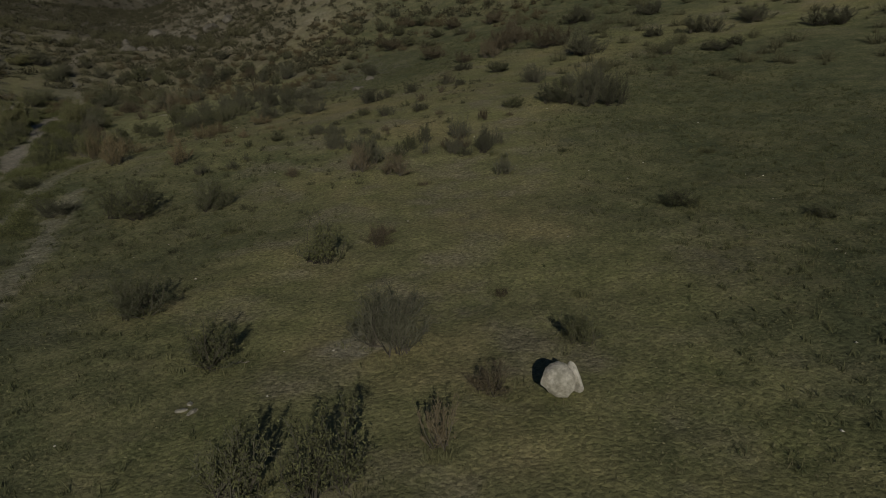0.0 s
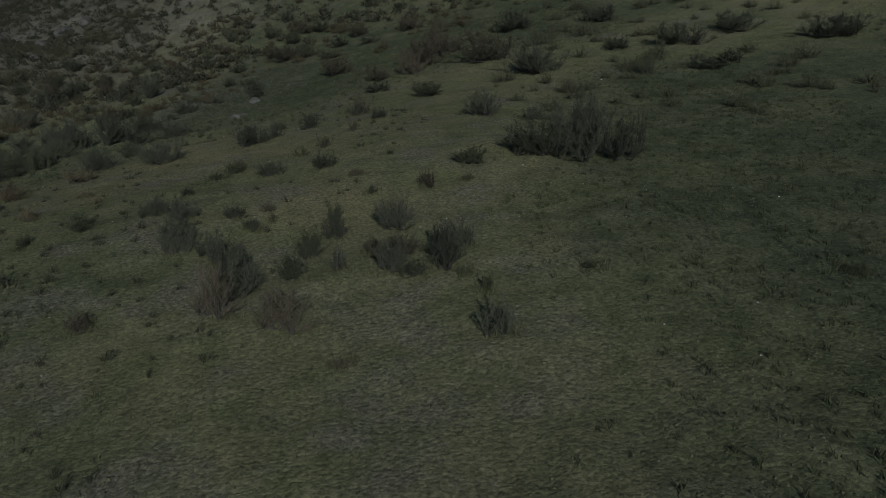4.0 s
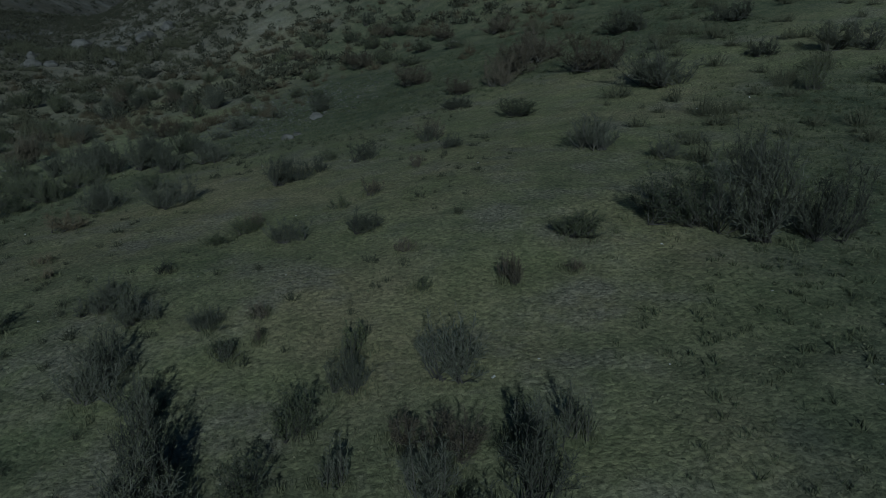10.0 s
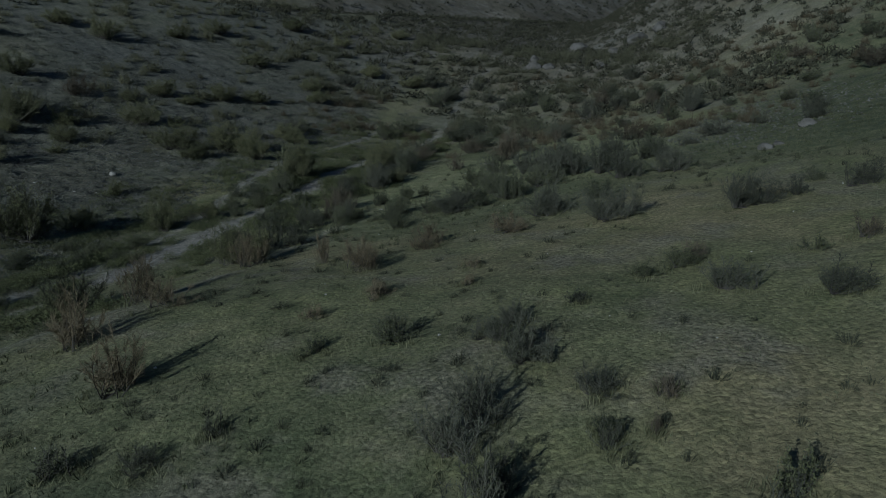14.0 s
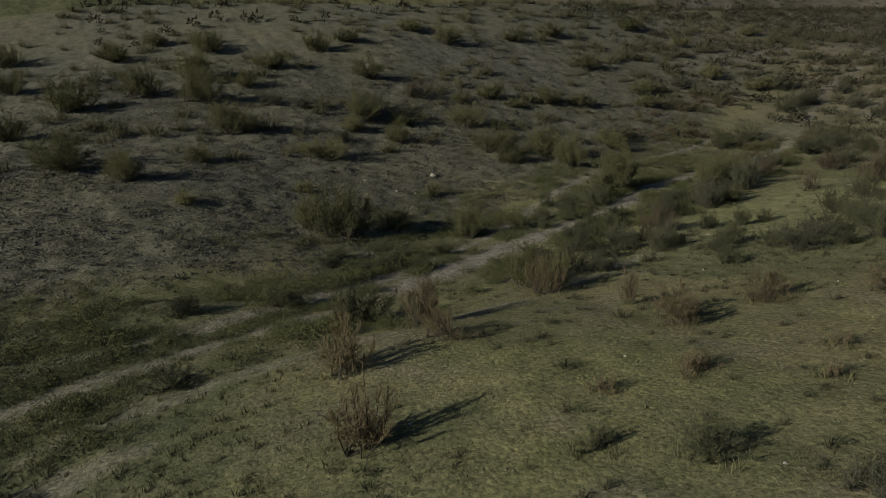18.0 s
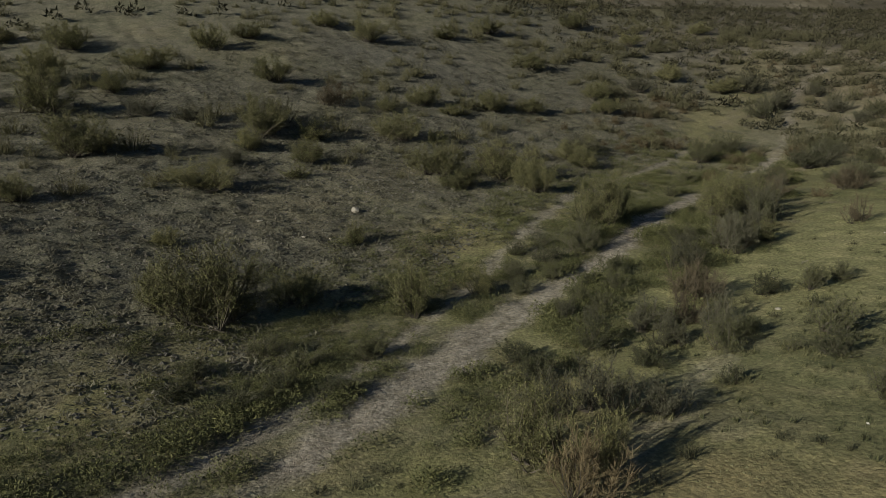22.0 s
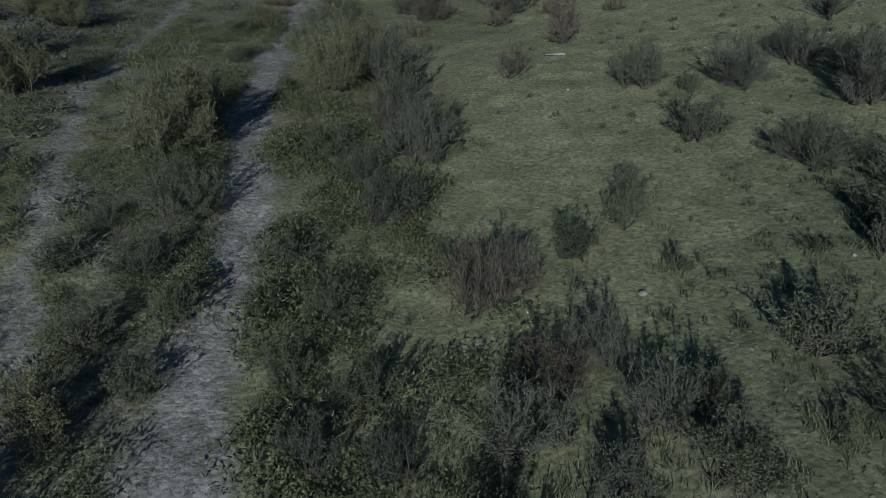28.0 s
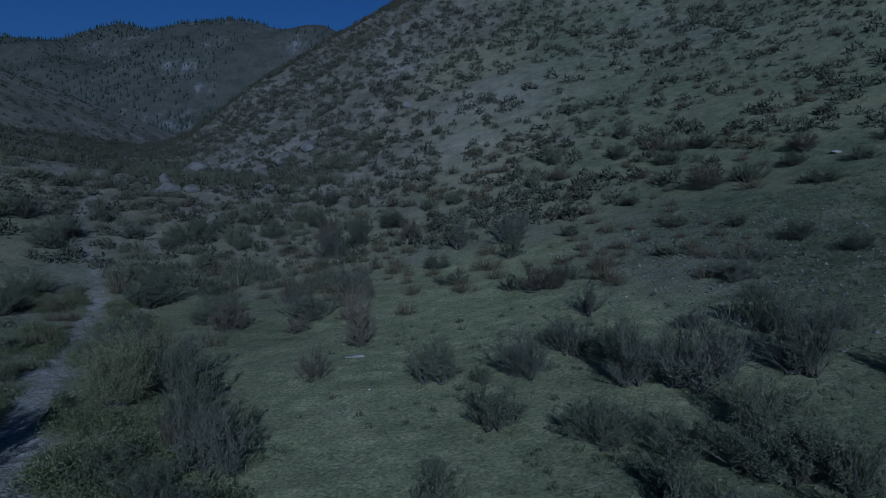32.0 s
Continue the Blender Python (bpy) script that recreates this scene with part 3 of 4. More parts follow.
SHRUBS += [  # trail head shrubs
    ("brown", -40.02, 91.86, 1.6, 2.7), ("green", -44.68, 90.19, 1.46, 2.77), ("grey", -21.73, 84.49, 1.5, 2.00), ("grey", -23.94, 81.51, 0.79, 1.67),
    ("willow", -42.6, 70.6, 3.0, 3.8), ("green", -41.17, 68.08, 1.30, 1.82), ("green", -41.54, 65.97, 0.66, 1.11), ("grey", -22.40, 75.40, 2.0, 2.7),
    ("grey", -36.32, 70.21, 1.21, 1.75), ("brown", -36.71, 74.13, 0.97, 1.67), ("green", -32.83, 66.44, 0.73, 1.02), ("green", -39.88, 67.04, 1.50, 2.15),
    ("green", -39.49, 64.53, 0.96, 1.51), ("green", -37.76, 63.29, 0.87, 1.26), ("green", -39.31, 62.36, 0.95, 1.56), ("green", -37.51, 61.21, 0.77, 1.31),
    ("willow", -38.44, 59.95, 1.25, 1.69), ("green", -41.28, 64.23, 0.84, 1.39), ("green", -36.41, 65.82, 0.98, 1.43), ("green", -34.65, 64.12, 0.98, 1.38),
    ("green", -34.69, 61.98, 0.86, 1.31), ("green", -33.25, 61.56, 0.90, 1.24),
]
SHRUBS += [  # trail head shrubs
    ("grey", -33.48, 60.14, 0.82, 1.29), ("grey", -32.33, 60.20, 0.80, 1.18), ("green", -36.19, 63.90, 0.66, 1.05),
]
SHRUBS += [  # meadow shrubs
    ("green", -22.37, 78.13, 1.47, 2.27), ("grey", -20.80, 74.20, 2.45, 3.3), ("grey", -17.6, 73.8, 2.2, 2.9), ("green", -21.35, 68.30, 1.55, 2.9),
    ("green", -27.84, 62.39, 0.86, 1.09), ("green", -25.17, 62.04, 0.83, 1.67), ("green", -23.24, 63.73, 0.95, 1.70), ("green", -20.96, 65.28, 0.95, 1.34),
    ("grey", -22.94, 66.07, 0.78, 1.41), ("green", -23.0, 70.0, 1.0, 2.2), ("green", -46.30, 99.29, 2.08, 4.74), ("brown", -37.74, 98.17, 1.76, 1.78),
    ("brown", -32.58, 95.78, 1.35, 1.69), ("green", -40.91, 106.09, 1.65, 2.49), ("green", -43.46, 102.34, 1.18, 2.32), ("green", -24.58, 92.23, 0.94, 1.30),
    ("green", -21.20, 92.16, 0.94, 2.47), ("green", -28.38, 101.45, 1.15, 2.27), ("brown", -32.55, 105.08, 1.08, 1.30), ("brown", -37.20, 115.84, 2.76, 2.90),
    ("green", -45.86, 117.77, 1.98, 2.49), ("green", -49.97, 118.36, 2.00, 4.50),
]
SHRUBS += [  # meadow shrubs
    ("grey", -26.16, 106.78, 2.45, 1.75), ("grey", -22.31, 104.56, 2.35, 3.19), ("green", -54.78, 99.18, 1.71, 3.25), ("green", -60.03, 111.80, 2.13, 3.60),
    ("green", -48.45, 86.17, 1.01, 1.86), ("grey", -15.38, 81.51, 0.65, 1.60), ("grey", -18.87, 79.94, 0.83, 1.31), ("grey", -15.03, 76.41, 1.09, 1.73),
    ("green", -46.01, 81.06, 0.87, 1.37),
]
SHRUBS += [  # valley shrubs
    ("willow", -40.72, 49.30, 2.99, 3.77), ("willow", -42.59, 48.06, 1.72, 2.07), ("willow", -79.29, 42.54, 3.00, 4.80), ("willow", -75.33, 47.71, 3.00, 4.80),
    ("willow", -89.87, 64.25, 2.65, 3.72), ("willow", -93.62, 51.45, 2.55, 4.80), ("willow", -89.74, 82.45, 2.61, 4.80), ("willow", -38.11, 56.22, 2.11, 1.96),
    ("willow", -46.76, 58.27, 1.11, 1.37), ("willow", -48.99, 49.80, 0.87, 1.53), ("willow", -64.74, 71.24, 2.33, 3.93), ("willow", -55.89, 69.09, 2.11, 3.84),
    ("willow", -53.47, 73.65, 2.52, 4.80), ("willow", -66.91, 61.69, 3.00, 4.68), ("brown", -73.14, 69.86, 2.15, 3.23), ("grey", -36.6, 75.2, 1.4, 2.4),
    ("green", -22.55, 59.70, 0.83, 1.50), ("tan", -20.01, 52.21, 1.26, 0.97), ("willow", -25.82, 52.01, 1.83, 1.93), ("willow", -24.62, 52.63, 1.47, 1.24),
    ("tan", -22.37, 45.58, 1.75, 1.56), ("green", -24.77, 44.39, 1.41, 2.23),
]
SHRUBS += [  # valley shrubs
    ("willow", -64.6, 48.8, 2.7, 4.2), ("willow", -46.70, 41.93, 0.99, 2.08), ("willow", -52.2, 39.0, 1.95, 2.90), ("willow", -98.7, 30.9, 2.7, 4.6), ("willow", -85.4, 31.1, 2.6, 4.0), ("willow", -68.3, 31.9, 2.4, 3.2), ("willow", -56.3, 35.2, 2.6, 4.7),
    ("willow", -76.1, 36.5, 2.9, 4.7), ("willow", -83.7, 48.6, 3.2, 4.2),
    ("green", -47.50, 102.17, 1.52, 2.99), ("green", -53.86, 94.55, 1.95, 3.08), ("willow", -80.08, 66.92, 2.16, 3.99), ("willow", -72.74, 78.47, 1.89, 3.41),
    ("willow", -85.56, 57.08, 1.88, 4.53), ("willow", -94.38, 41.46, 2.14, 4.80), ("willow", -60.61, 61.94, 1.63, 2.57), ("willow", -56.35, 53.64, 1.75, 4.06),
    ("willow", -56.65, 44.24, 1.27, 2.67), ("willow", -70.53, 85.31, 1.94, 4.07), ("willow", -57.78, 83.18, 1.64, 3.46), ("willow", -71.27, 99.36, 1.82, 3.84),
    ("willow", -79.96, 97.38, 1.95, 4.80), ("willow", -72.69, 112.90, 1.99, 3.49), ("brown", -41.87, 86.31, 1.52, 2.41), ("willow", -90.82, 99.36, 2.02, 4.55),
    ("willow", -92.34, 115.84, 2.21, 4.80), ("willow", -94.57, 78.68, 1.87, 4.21),
]
SHRUBS += [  # valley shrubs
    ("willow", -67.14, 115.35, 1.66, 4.04), ("willow", -92.39, 69.07, 1.74, 3.92), ("willow", -99.26, 46.55, 1.75, 3.68), ("willow", -80.03, 53.18, 1.77, 3.10),
    ("willow", -89.46, 92.13, 1.65, 3.61), ("willow", -85.45, 134.61, 1.79, 4.29), ("willow", -83.80, 118.55, 1.65, 3.94),
]
SHRUBS += [  # trackside shrubs
    ("willow", -41.45, 53.13, 1.43, 2.31), ("willow", -53.10, 68.93, 1.46, 2.82), ("willow", -50.30, 73.00, 1.99, 2.88), ("willow", -35.39, 74.67, 1.09, 1.91),
    ("brown", -30.19, 62.52, 1.05, 1.61), ("brown", -56.75, 74.64, 1.44, 2.43), ("willow", -65.45, 64.38, 1.68, 2.65), ("willow", -64.42, 59.25, 1.50, 2.36),
    ("willow", -55.36, 82.22, 1.60, 2.69), ("willow", -63.24, 74.03, 1.14, 2.00), ("willow", -69.71, 88.98, 1.51, 3.53), ("willow", -67.94, 97.70, 1.54, 3.34),
    ("willow", -69.63, 80.33, 1.13, 3.17), ("willow", -71.50, 73.99, 1.20, 2.23), ("green", -48.37, 104.73, 1.57, 2.89), ("green", -41.59, 96.44, 1.47, 3.02),
    ("willow", -57.93, 59.86, 0.89, 1.87),
]
SHRUBS += [  # scrub bank shrubs
    ("grey", -28.47, 61.86, 1.20, 1.40), ("green", -28.41, 58.49, 0.71, 1.62), ("green", -25.76, 58.57, 0.62, 0.86),
    ("grey", -27.74, 54.14, 1.33, 1.51), ("grey", -26.90, 54.93, 1.50, 1.87), ("grey", -25.86, 55.69, 1.09, 1.53), ("grey", -38.5, 79.8, 2.2, 2.4),
    ("green", -37.9, 71.9, 0.9, 2.0), ("green", -23.7, 68.1, 1.0, 1.8), ("green", -28.9, 70.2, 0.75, 1.35),
    ("green", -41.25, 93.71, 1.38, 2.92), ("grey", -61.26, 56.79, 1.17, 2.15), ("grey", -71.55, 56.86, 1.38, 2.55), ("grey", -72.99, 53.92, 1.50, 2.86),
    ("grey", -59.23, 85.69, 1.64, 3.46), ("grey", -71.99, 107.00, 1.70, 3.59), ("grey", -69.54, 62.68, 2.17, 4.18), ("green", -30.29, 58.50, 1.16, 1.63),
    ("green", -29.67, 55.55, 0.90, 1.67), ("green", -31.37, 56.17, 0.75, 1.59), ("green", -35.69, 51.01, 0.77, 1.49), ("green", -37.36, 50.22, 0.81, 1.56),
    ("green", -35.02, 53.08, 0.80, 1.55), ("green", -34.27, 49.59, 0.80, 1.56),
]
SHRUBS += [  # scrub bank shrubs
    ("green", -33.06, 50.96, 0.68, 1.43), ("green", -36.67, 47.90, 0.72, 1.64), ("green", -35.23, 46.89, 0.64, 1.46), ("green", -33.71, 48.30, 0.63, 1.43),
    ("green", -25.96, 61.71, 0.47, 0.74),
]
SHRUBS += [  # shoulder shrubs
    ("grey", -34.87, 68.53, 1.5, 2.1), ("willow", -40.39, 80.59, 2.36, 3.34), ("grey", -15.43, 62.14, 1.38, 1.87), ("tan", -14.44, 57.48, 0.86, 2.06),
    ("tan", -17.07, 55.70, 0.90, 1.50), ("tan", -17.32, 51.73, 1.16, 1.77), ("tan", -20.07, 45.20, 0.87, 2.02), ("tan", -13.87, 45.92, 0.45, 0.74),
    ("tan", -13.32, 47.86, 0.64, 0.64), ("green", -10.42, 45.40, 0.73, 1.36), ("green", -12.08, 44.21, 0.49, 0.90), ("grey", -8.29, 47.41, 0.70, 0.96),
    ("grey", -6.64, 45.53, 0.69, 1.31), ("tan", -19.63, 41.92, 1.74, 1.83), ("tan", -15.34, 40.98, 1.54, 1.62), ("grey", -13.12, 38.50, 0.65, 0.88),
    ("grey", -6.58, 43.21, 1.02, 1.35), ("grey", -4.80, 44.75, 0.58, 1.02), ("grey", -7.28, 48.92, 0.39, 0.72), ("tan", -11.30, 49.81, 0.36, 0.60),
    ("grey", -23.63, 79.99, 1.40, 2.21), ("grey", -15.13, 70.97, 1.55, 2.45),
]
SHRUBS += [  # shoulder shrubs
    ("green", -13.99, 64.57, 0.89, 1.88), ("green", -29.38, 42.99, 0.89, 2.10), ("green", -30.41, 39.57, 0.85, 1.79), ("green", -22.70, 38.36, 0.64, 1.70),
]
SHRUBS += [  # spur shrubs
    ("grey", -3.88, 38.46, 1.55, 1.82), ("green", -2.31, 38.69, 0.84, 1.08), ("green", -1.92, 40.53, 0.96, 1.01), ("grey", -1.01, 41.71, 1.15, 0.97),
    ("grey", 1.00, 41.86, 1.35, 1.60), ("grey", 2.23, 39.48, 0.96, 0.95), ("grey", 3.13, 39.66, 0.92, 0.86), ("grey", 0.62, 38.46, 1.02, 1.17),
    ("grey", -0.98, 38.98, 0.86, 0.81), ("green", 2.72, 37.53, 0.28, 0.46), ("grey", -6.29, 42.22, 0.93, 1.35), ("grey", -8.23, 46.39, 0.61, 1.22),
    ("brown", -3.58, 45.01, 0.44, 0.58), ("green", -4.12, 43.71, 0.33, 0.57), ("green", -5.75, 52.27, 0.60, 1.19), ("grey", -3.90, 50.62, 0.74, 1.49),
    ("grey", -1.58, 50.66, 0.75, 1.50), ("green", -2.86, 53.68, 0.56, 0.88), ("brown", -1.69, 54.88, 0.67, 0.92), ("grey", -2.78, 62.29, 0.94, 1.65),
    ("grey", -5.86, 59.75, 1.26, 2.30), ("grey", -4.83, 61.35, 0.81, 1.12),
]
SHRUBS += [  # spur shrubs
    ("brown", -0.24, 58.80, 0.66, 0.80), ("brown", 0.38, 66.54, 1.12, 1.61), ("grey", 1.50, 62.35, 0.69, 1.44), ("grey", 7.29, 58.56, 1.48, 2.26),
    ("green", 4.89, 48.34, 0.77, 1.73), ("brown", -0.21, 48.50, 0.43, 0.72), ("brown", 2.59, 45.66, 0.75, 0.64), ("brown", 4.30, 46.17, 0.33, 0.66),
    ("green", 7.53, 48.60, 1.68, 2.83), ("grey", 9.23, 47.42, 2.65, 2.87), ("grey", 11.11, 46.98, 2.06, 2.17), ("grey", 9.51, 55.76, 0.92, 1.39),
    ("green", 20.13, 65.76, 1.42, 1.49), ("grey", 21.36, 74.74, 1.15, 2.27), ("grey", 25.66, 72.62, 1.80, 4.73), ("grey", 24.03, 64.76, 0.93, 2.75),
    ("grey", 26.00, 65.40, 0.95, 1.93), ("grey", 13.89, 71.47, 2.40, 4.80), ("brown", 11.49, 78.67, 2.38, 4.80), ("brown", 8.43, 86.32, 2.71, 4.60),
    ("green", 5.49, 69.06, 1.00, 2.71), ("brown", 5.16, 80.40, 2.05, 2.57),
]
SHRUBS += [  # spur shrubs
    ("grey", 2.06, 75.04, 0.92, 2.32), ("brown", -1.27, 88.79, 1.90, 3.43), ("brown", 2.24, 80.01, 1.25, 2.14), ("brown", -7.47, 106.47, 1.84, 4.36),
    ("brown", -5.46, 118.56, 1.45, 2.91), ("brown", -16.04, 119.73, 1.46, 2.94), ("grey", 16.37, 90.33, 1.87, 4.42), ("brown", 6.66, 104.65, 2.03, 4.76),
    ("brown", 1.36, 108.80, 1.66, 3.75), ("grey", 23.95, 86.66, 1.60, 4.20), ("grey", 31.02, 74.63, 1.59, 4.57), ("brown", 0.11, 39.79, 0.61, 0.75),
    ("grey", 1.27, 37.85, 0.62, 0.84),
]
SHRUBS += [  # crest shrubs
    ("brown", 0.98, 39.47, 0.81, 1.33), ("grey", -4.25, 39.35, 1.63, 1.24), ("grey", -7.14, 45.97, 0.83, 0.87), ("grey", 11.24, 51.61, 1.94, 2.60),
]
SHRUBS += [  # spur edge shrubs
    ("grey", -5.15, 41.63, 0.86, 1.08), ("grey", -3.91, 43.34, 0.54, 0.66), ("green", -1.11, 43.07, 0.75, 0.87), ("grey", -11.25, 40.79, 0.54, 0.69),
    ("grey", -11.68, 39.42, 0.51, 0.98), ("brown", -5.66, 52.97, 0.61, 0.96), ("tan", -16.75, 54.59, 0.64, 1.35), ("tan", -16.52, 50.75, 0.95, 1.20),
    ("tan", -23.78, 51.77, 1.38, 1.70),
]
SHRUBS += [  # spur flank shrubs
    ("grey", -4.81, 40.86, 1.13, 0.73), ("brown", -3.34, 43.89, 0.42, 0.26), ("green", 0.38, 45.82, 0.36, 0.65), ("green", -6.47, 51.45, 0.42, 1.05),
    ("grey", 0.32, 65.58, 0.82, 1.24), ("grey", -10.60, 58.53, 1.37, 2.55), ("grey", -14.61, 60.63, 1.29, 2.15), ("grey", -21.73, 63.50, 1.23, 2.53),
    ("tan", -12.45, 51.66, 0.40, 0.81), ("tan", -13.62, 48.38, 0.40, 1.08), ("grey", -13.01, 71.72, 1.26, 2.72), ("grey", -14.53, 84.97, 1.22, 2.64),
    ("grey", -35.60, 92.89, 1.81, 3.48), ("grey", -43.50, 85.21, 1.73, 3.86), ("grey", -33.50, 98.61, 1.69, 3.67),
    ("green", -4.72, 64.31, 0.57, 1.00), ("brown", -22.72, 90.65, 1.60, 3.08),
]
SHRUBS += [  # knoll shrubs
    ("brown", -2.26, 35.91, 1.11, 1.90), ("grey", 2.34, 38.27, 1.40, 1.47), ("grey", 2.98, 34.07, 1.03, 1.04), ("green", 3.11, 36.37, 0.48, 0.51),
    ("brown", 6.77, 83.26, 2.33, 4.34), ("grey", 35.49, 67.96, 1.63, 4.80), ("brown", 2.52, 46.06, 0.76, 0.61), ("green", 6.43, 36.98, 0.20, 0.77),
]
SHRUBS += [  # first slope shrubs
    ("green", -3.65, 11.65, 1.38, 1.56), ("green", -2.08, 11.32, 1.73, 1.92), ("brown", -0.07, 12.48, 1.15, 0.79), ("grey", -1.36, 17.38, 1.68, 2.21),
    ("green", -4.27, 24.40, 1.57, 2.01), ("brown", -2.25, 25.46, 0.63, 1.29), ("green", -10.82, 32.73, 1.44, 2.17), ("green", -14.76, 32.58, 1.76, 3.44),
    ("green", -9.58, 20.87, 1.20, 2.28), ("green", -6.06, 17.26, 1.29, 2.06), ("brown", 1.11, 14.62, 0.74, 1.16), ("green", 3.42, 16.62, 0.83, 1.30),
    ("green", 9.31, 26.64, 0.65, 1.98), ("green", 12.98, 23.98, 0.41, 1.21), ("brown", -4.27, 37.26, 1.47, 1.55), ("green", -8.85, 29.09, 0.32, 0.95),
    ("brown", -7.89, 37.42, 0.51, 1.08), ("brown", 1.82, 20.26, 0.26, 0.68), ("green", 4.04, 19.59, 0.19, 0.49), ("grey", -18.60, 33.57, 0.93, 2.18),
]
SHRUBS += [  # sward shrubs
    ("brown", -2.29, 26.31, 0.62, 1.15), ("brown", -0.88, 33.60, 0.24, 0.67), ("green", 12.98, 34.85, 0.20, 1.07),
]
SHRUBS += [  # upper meadow shrubs
    ("grey", -36.40, 110.96, 2.29, 3.34), ("green", -23.33, 100.58, 1.53, 2.00), ("green", -45.05, 116.43, 1.25, 2.12), ("green", -18.52, 103.14, 0.85, 1.70),
    ("green", -18.39, 119.92, 1.64, 1.72), ("green", -16.02, 123.91, 2.27, 2.39), ("green", -26.10, 121.97, 1.37, 2.32), ("green", -23.93, 115.34, 1.05, 2.10),
    ("grey", -59.86, 115.39, 2.05, 4.42), ("grey", -59.82, 121.99, 1.55, 3.26), ("grey", -55.22, 118.36, 1.77, 3.61), ("grey", -51.44, 116.21, 1.62, 3.00),
    ("green", -50.08, 121.70, 1.55, 3.81), ("green", -43.28, 120.06, 1.52, 3.20), ("green", -39.41, 122.75, 1.58, 2.78), ("green", -34.68, 118.84, 1.50, 2.63),
    ("green", -31.52, 118.54, 1.49, 3.15), ("green", -10.25, 120.92, 1.56, 2.74), ("green", -7.04, 115.89, 1.74, 3.05), ("green", -3.46, 117.15, 1.48, 3.12),
    ("green", -4.89, 105.06, 1.45, 2.97), ("green", -0.89, 106.11, 1.07, 2.60),
]
SHRUBS += [  # upper meadow shrubs
    ("green", -1.92, 99.80, 1.09, 3.06), ("green", 2.45, 102.37, 1.15, 2.43), ("green", -12.69, 107.49, 1.09, 2.21), ("green", -12.59, 98.16, 0.91, 2.21),
    ("green", -10.40, 94.77, 0.84, 2.05), ("grey", -8.99, 89.77, 1.03, 2.42), ("grey", -8.42, 85.81, 1.03, 2.17), ("green", -15.39, 92.36, 0.73, 1.61),
    ("green", -32.12, 120.51, 1.23, 2.16), ("green", -28.32, 121.63, 1.25, 2.20),
]

SHRUBS += [  # meadow shrubs
    ("green", -16.81, 78.28, 1.68, 2.72), ("green", -20.37, 67.19, 1.46, 1.82), ("green", -20.5, 71.0, 1.3, 2.5), ("brown", -32.46, 86.85, 2.60, 2.19),
    ("grey", -65.19, 118.20, 2.55, 4.00), ("green", -27.45, 96.65, 0.70, 2.82), ("grey", -12.22, 87.16, 1.12, 1.68), ("grey", -34.46, 114.77, 2.22, 2.47),
    ("brown", -30.51, 114.03, 1.95, 2.93), ("grey", -39.20, 129.53, 1.82, 3.64), ("grey", -8.17, 125.31, 1.73, 2.31),
]

shrub_dice = random.Random(7)


def shrub(kind, x, y, high, wide):
    """One shrub standing at (x, y), with its height and width in metres."""
    k = KINDS[kind]
    level = "big" if wide > 2.1 else "near" if -60 < x < 22 and y < 84 and wide > 0.95 else "far"
    top = new(k["name"])
    top.matrix_basis = Matrix.Translation((x, y, float(land(x, y)) - 0.04)) @ Matrix.Rotation(shrub_dice.uniform(0, 6.28), 4, "Z") @ Matrix.Diagonal((wide, wide, high, 1))
    for name, me in shrub_dice.choice(k[level]):
        part(name, me, top)
    size = "large spreading " if wide > 2.1 else "small " if wide < 0.9 else ""
    return tagged(top, size + k["label"], "shrub", "shrubs on the hillside")


for row in SHRUBS:
    shrub(*row)

# ---- ground cover, too small to count ----
def thicket(name, templates, x, y, high, wide, material, label, category, rng):
    """Many small bushes, drawn from a few templates, as one mesh."""
    verts, tris, k = [], [], 0
    pick = rng.integers(0, len(templates), len(x))
    z = land(x, y) - 0.03
    turn = rng.uniform(0, 6.28, len(x))
    for t, (tv, tf) in enumerate(templates):
        who = np.nonzero(pick == t)[0]
        c, s = np.cos(turn[who])[:, None], np.sin(turn[who])[:, None]
        vx = (tv[None, :, 0] * c - tv[None, :, 1] * s) * wide[who, None] + x[who, None]
        vy = (tv[None, :, 0] * s + tv[None, :, 1] * c) * wide[who, None] + y[who, None]
        vz = tv[None, :, 2] * high[who, None] + z[who, None]
        verts.append(np.stack([vx, vy, vz], -1).reshape(-1, 3))
        tris.append((tf[None] + k + len(tv) * np.arange(len(who))[:, None, None]).reshape(-1, 3))
        k += len(tv) * len(who)
    verts, tris = np.concatenate(verts), np.concatenate(tris)
    me = bpy.data.meshes.new(name)
    me.vertices.add(len(verts)), me.loops.add(3 * len(tris)), me.polygons.add(len(tris))
    me.vertices.foreach_set("co", verts.astype(np.float32).ravel())
    me.loops.foreach_set("vertex_index", tris.astype(np.int32).ravel())
    me.polygons.foreach_set("loop_start", np.arange(0, 3 * len(tris), 3, dtype=np.int32))
    me.materials.append(material)
    me.update()
    me.validate()
    return tagged(new(name, me), label, category, kind="stuff")


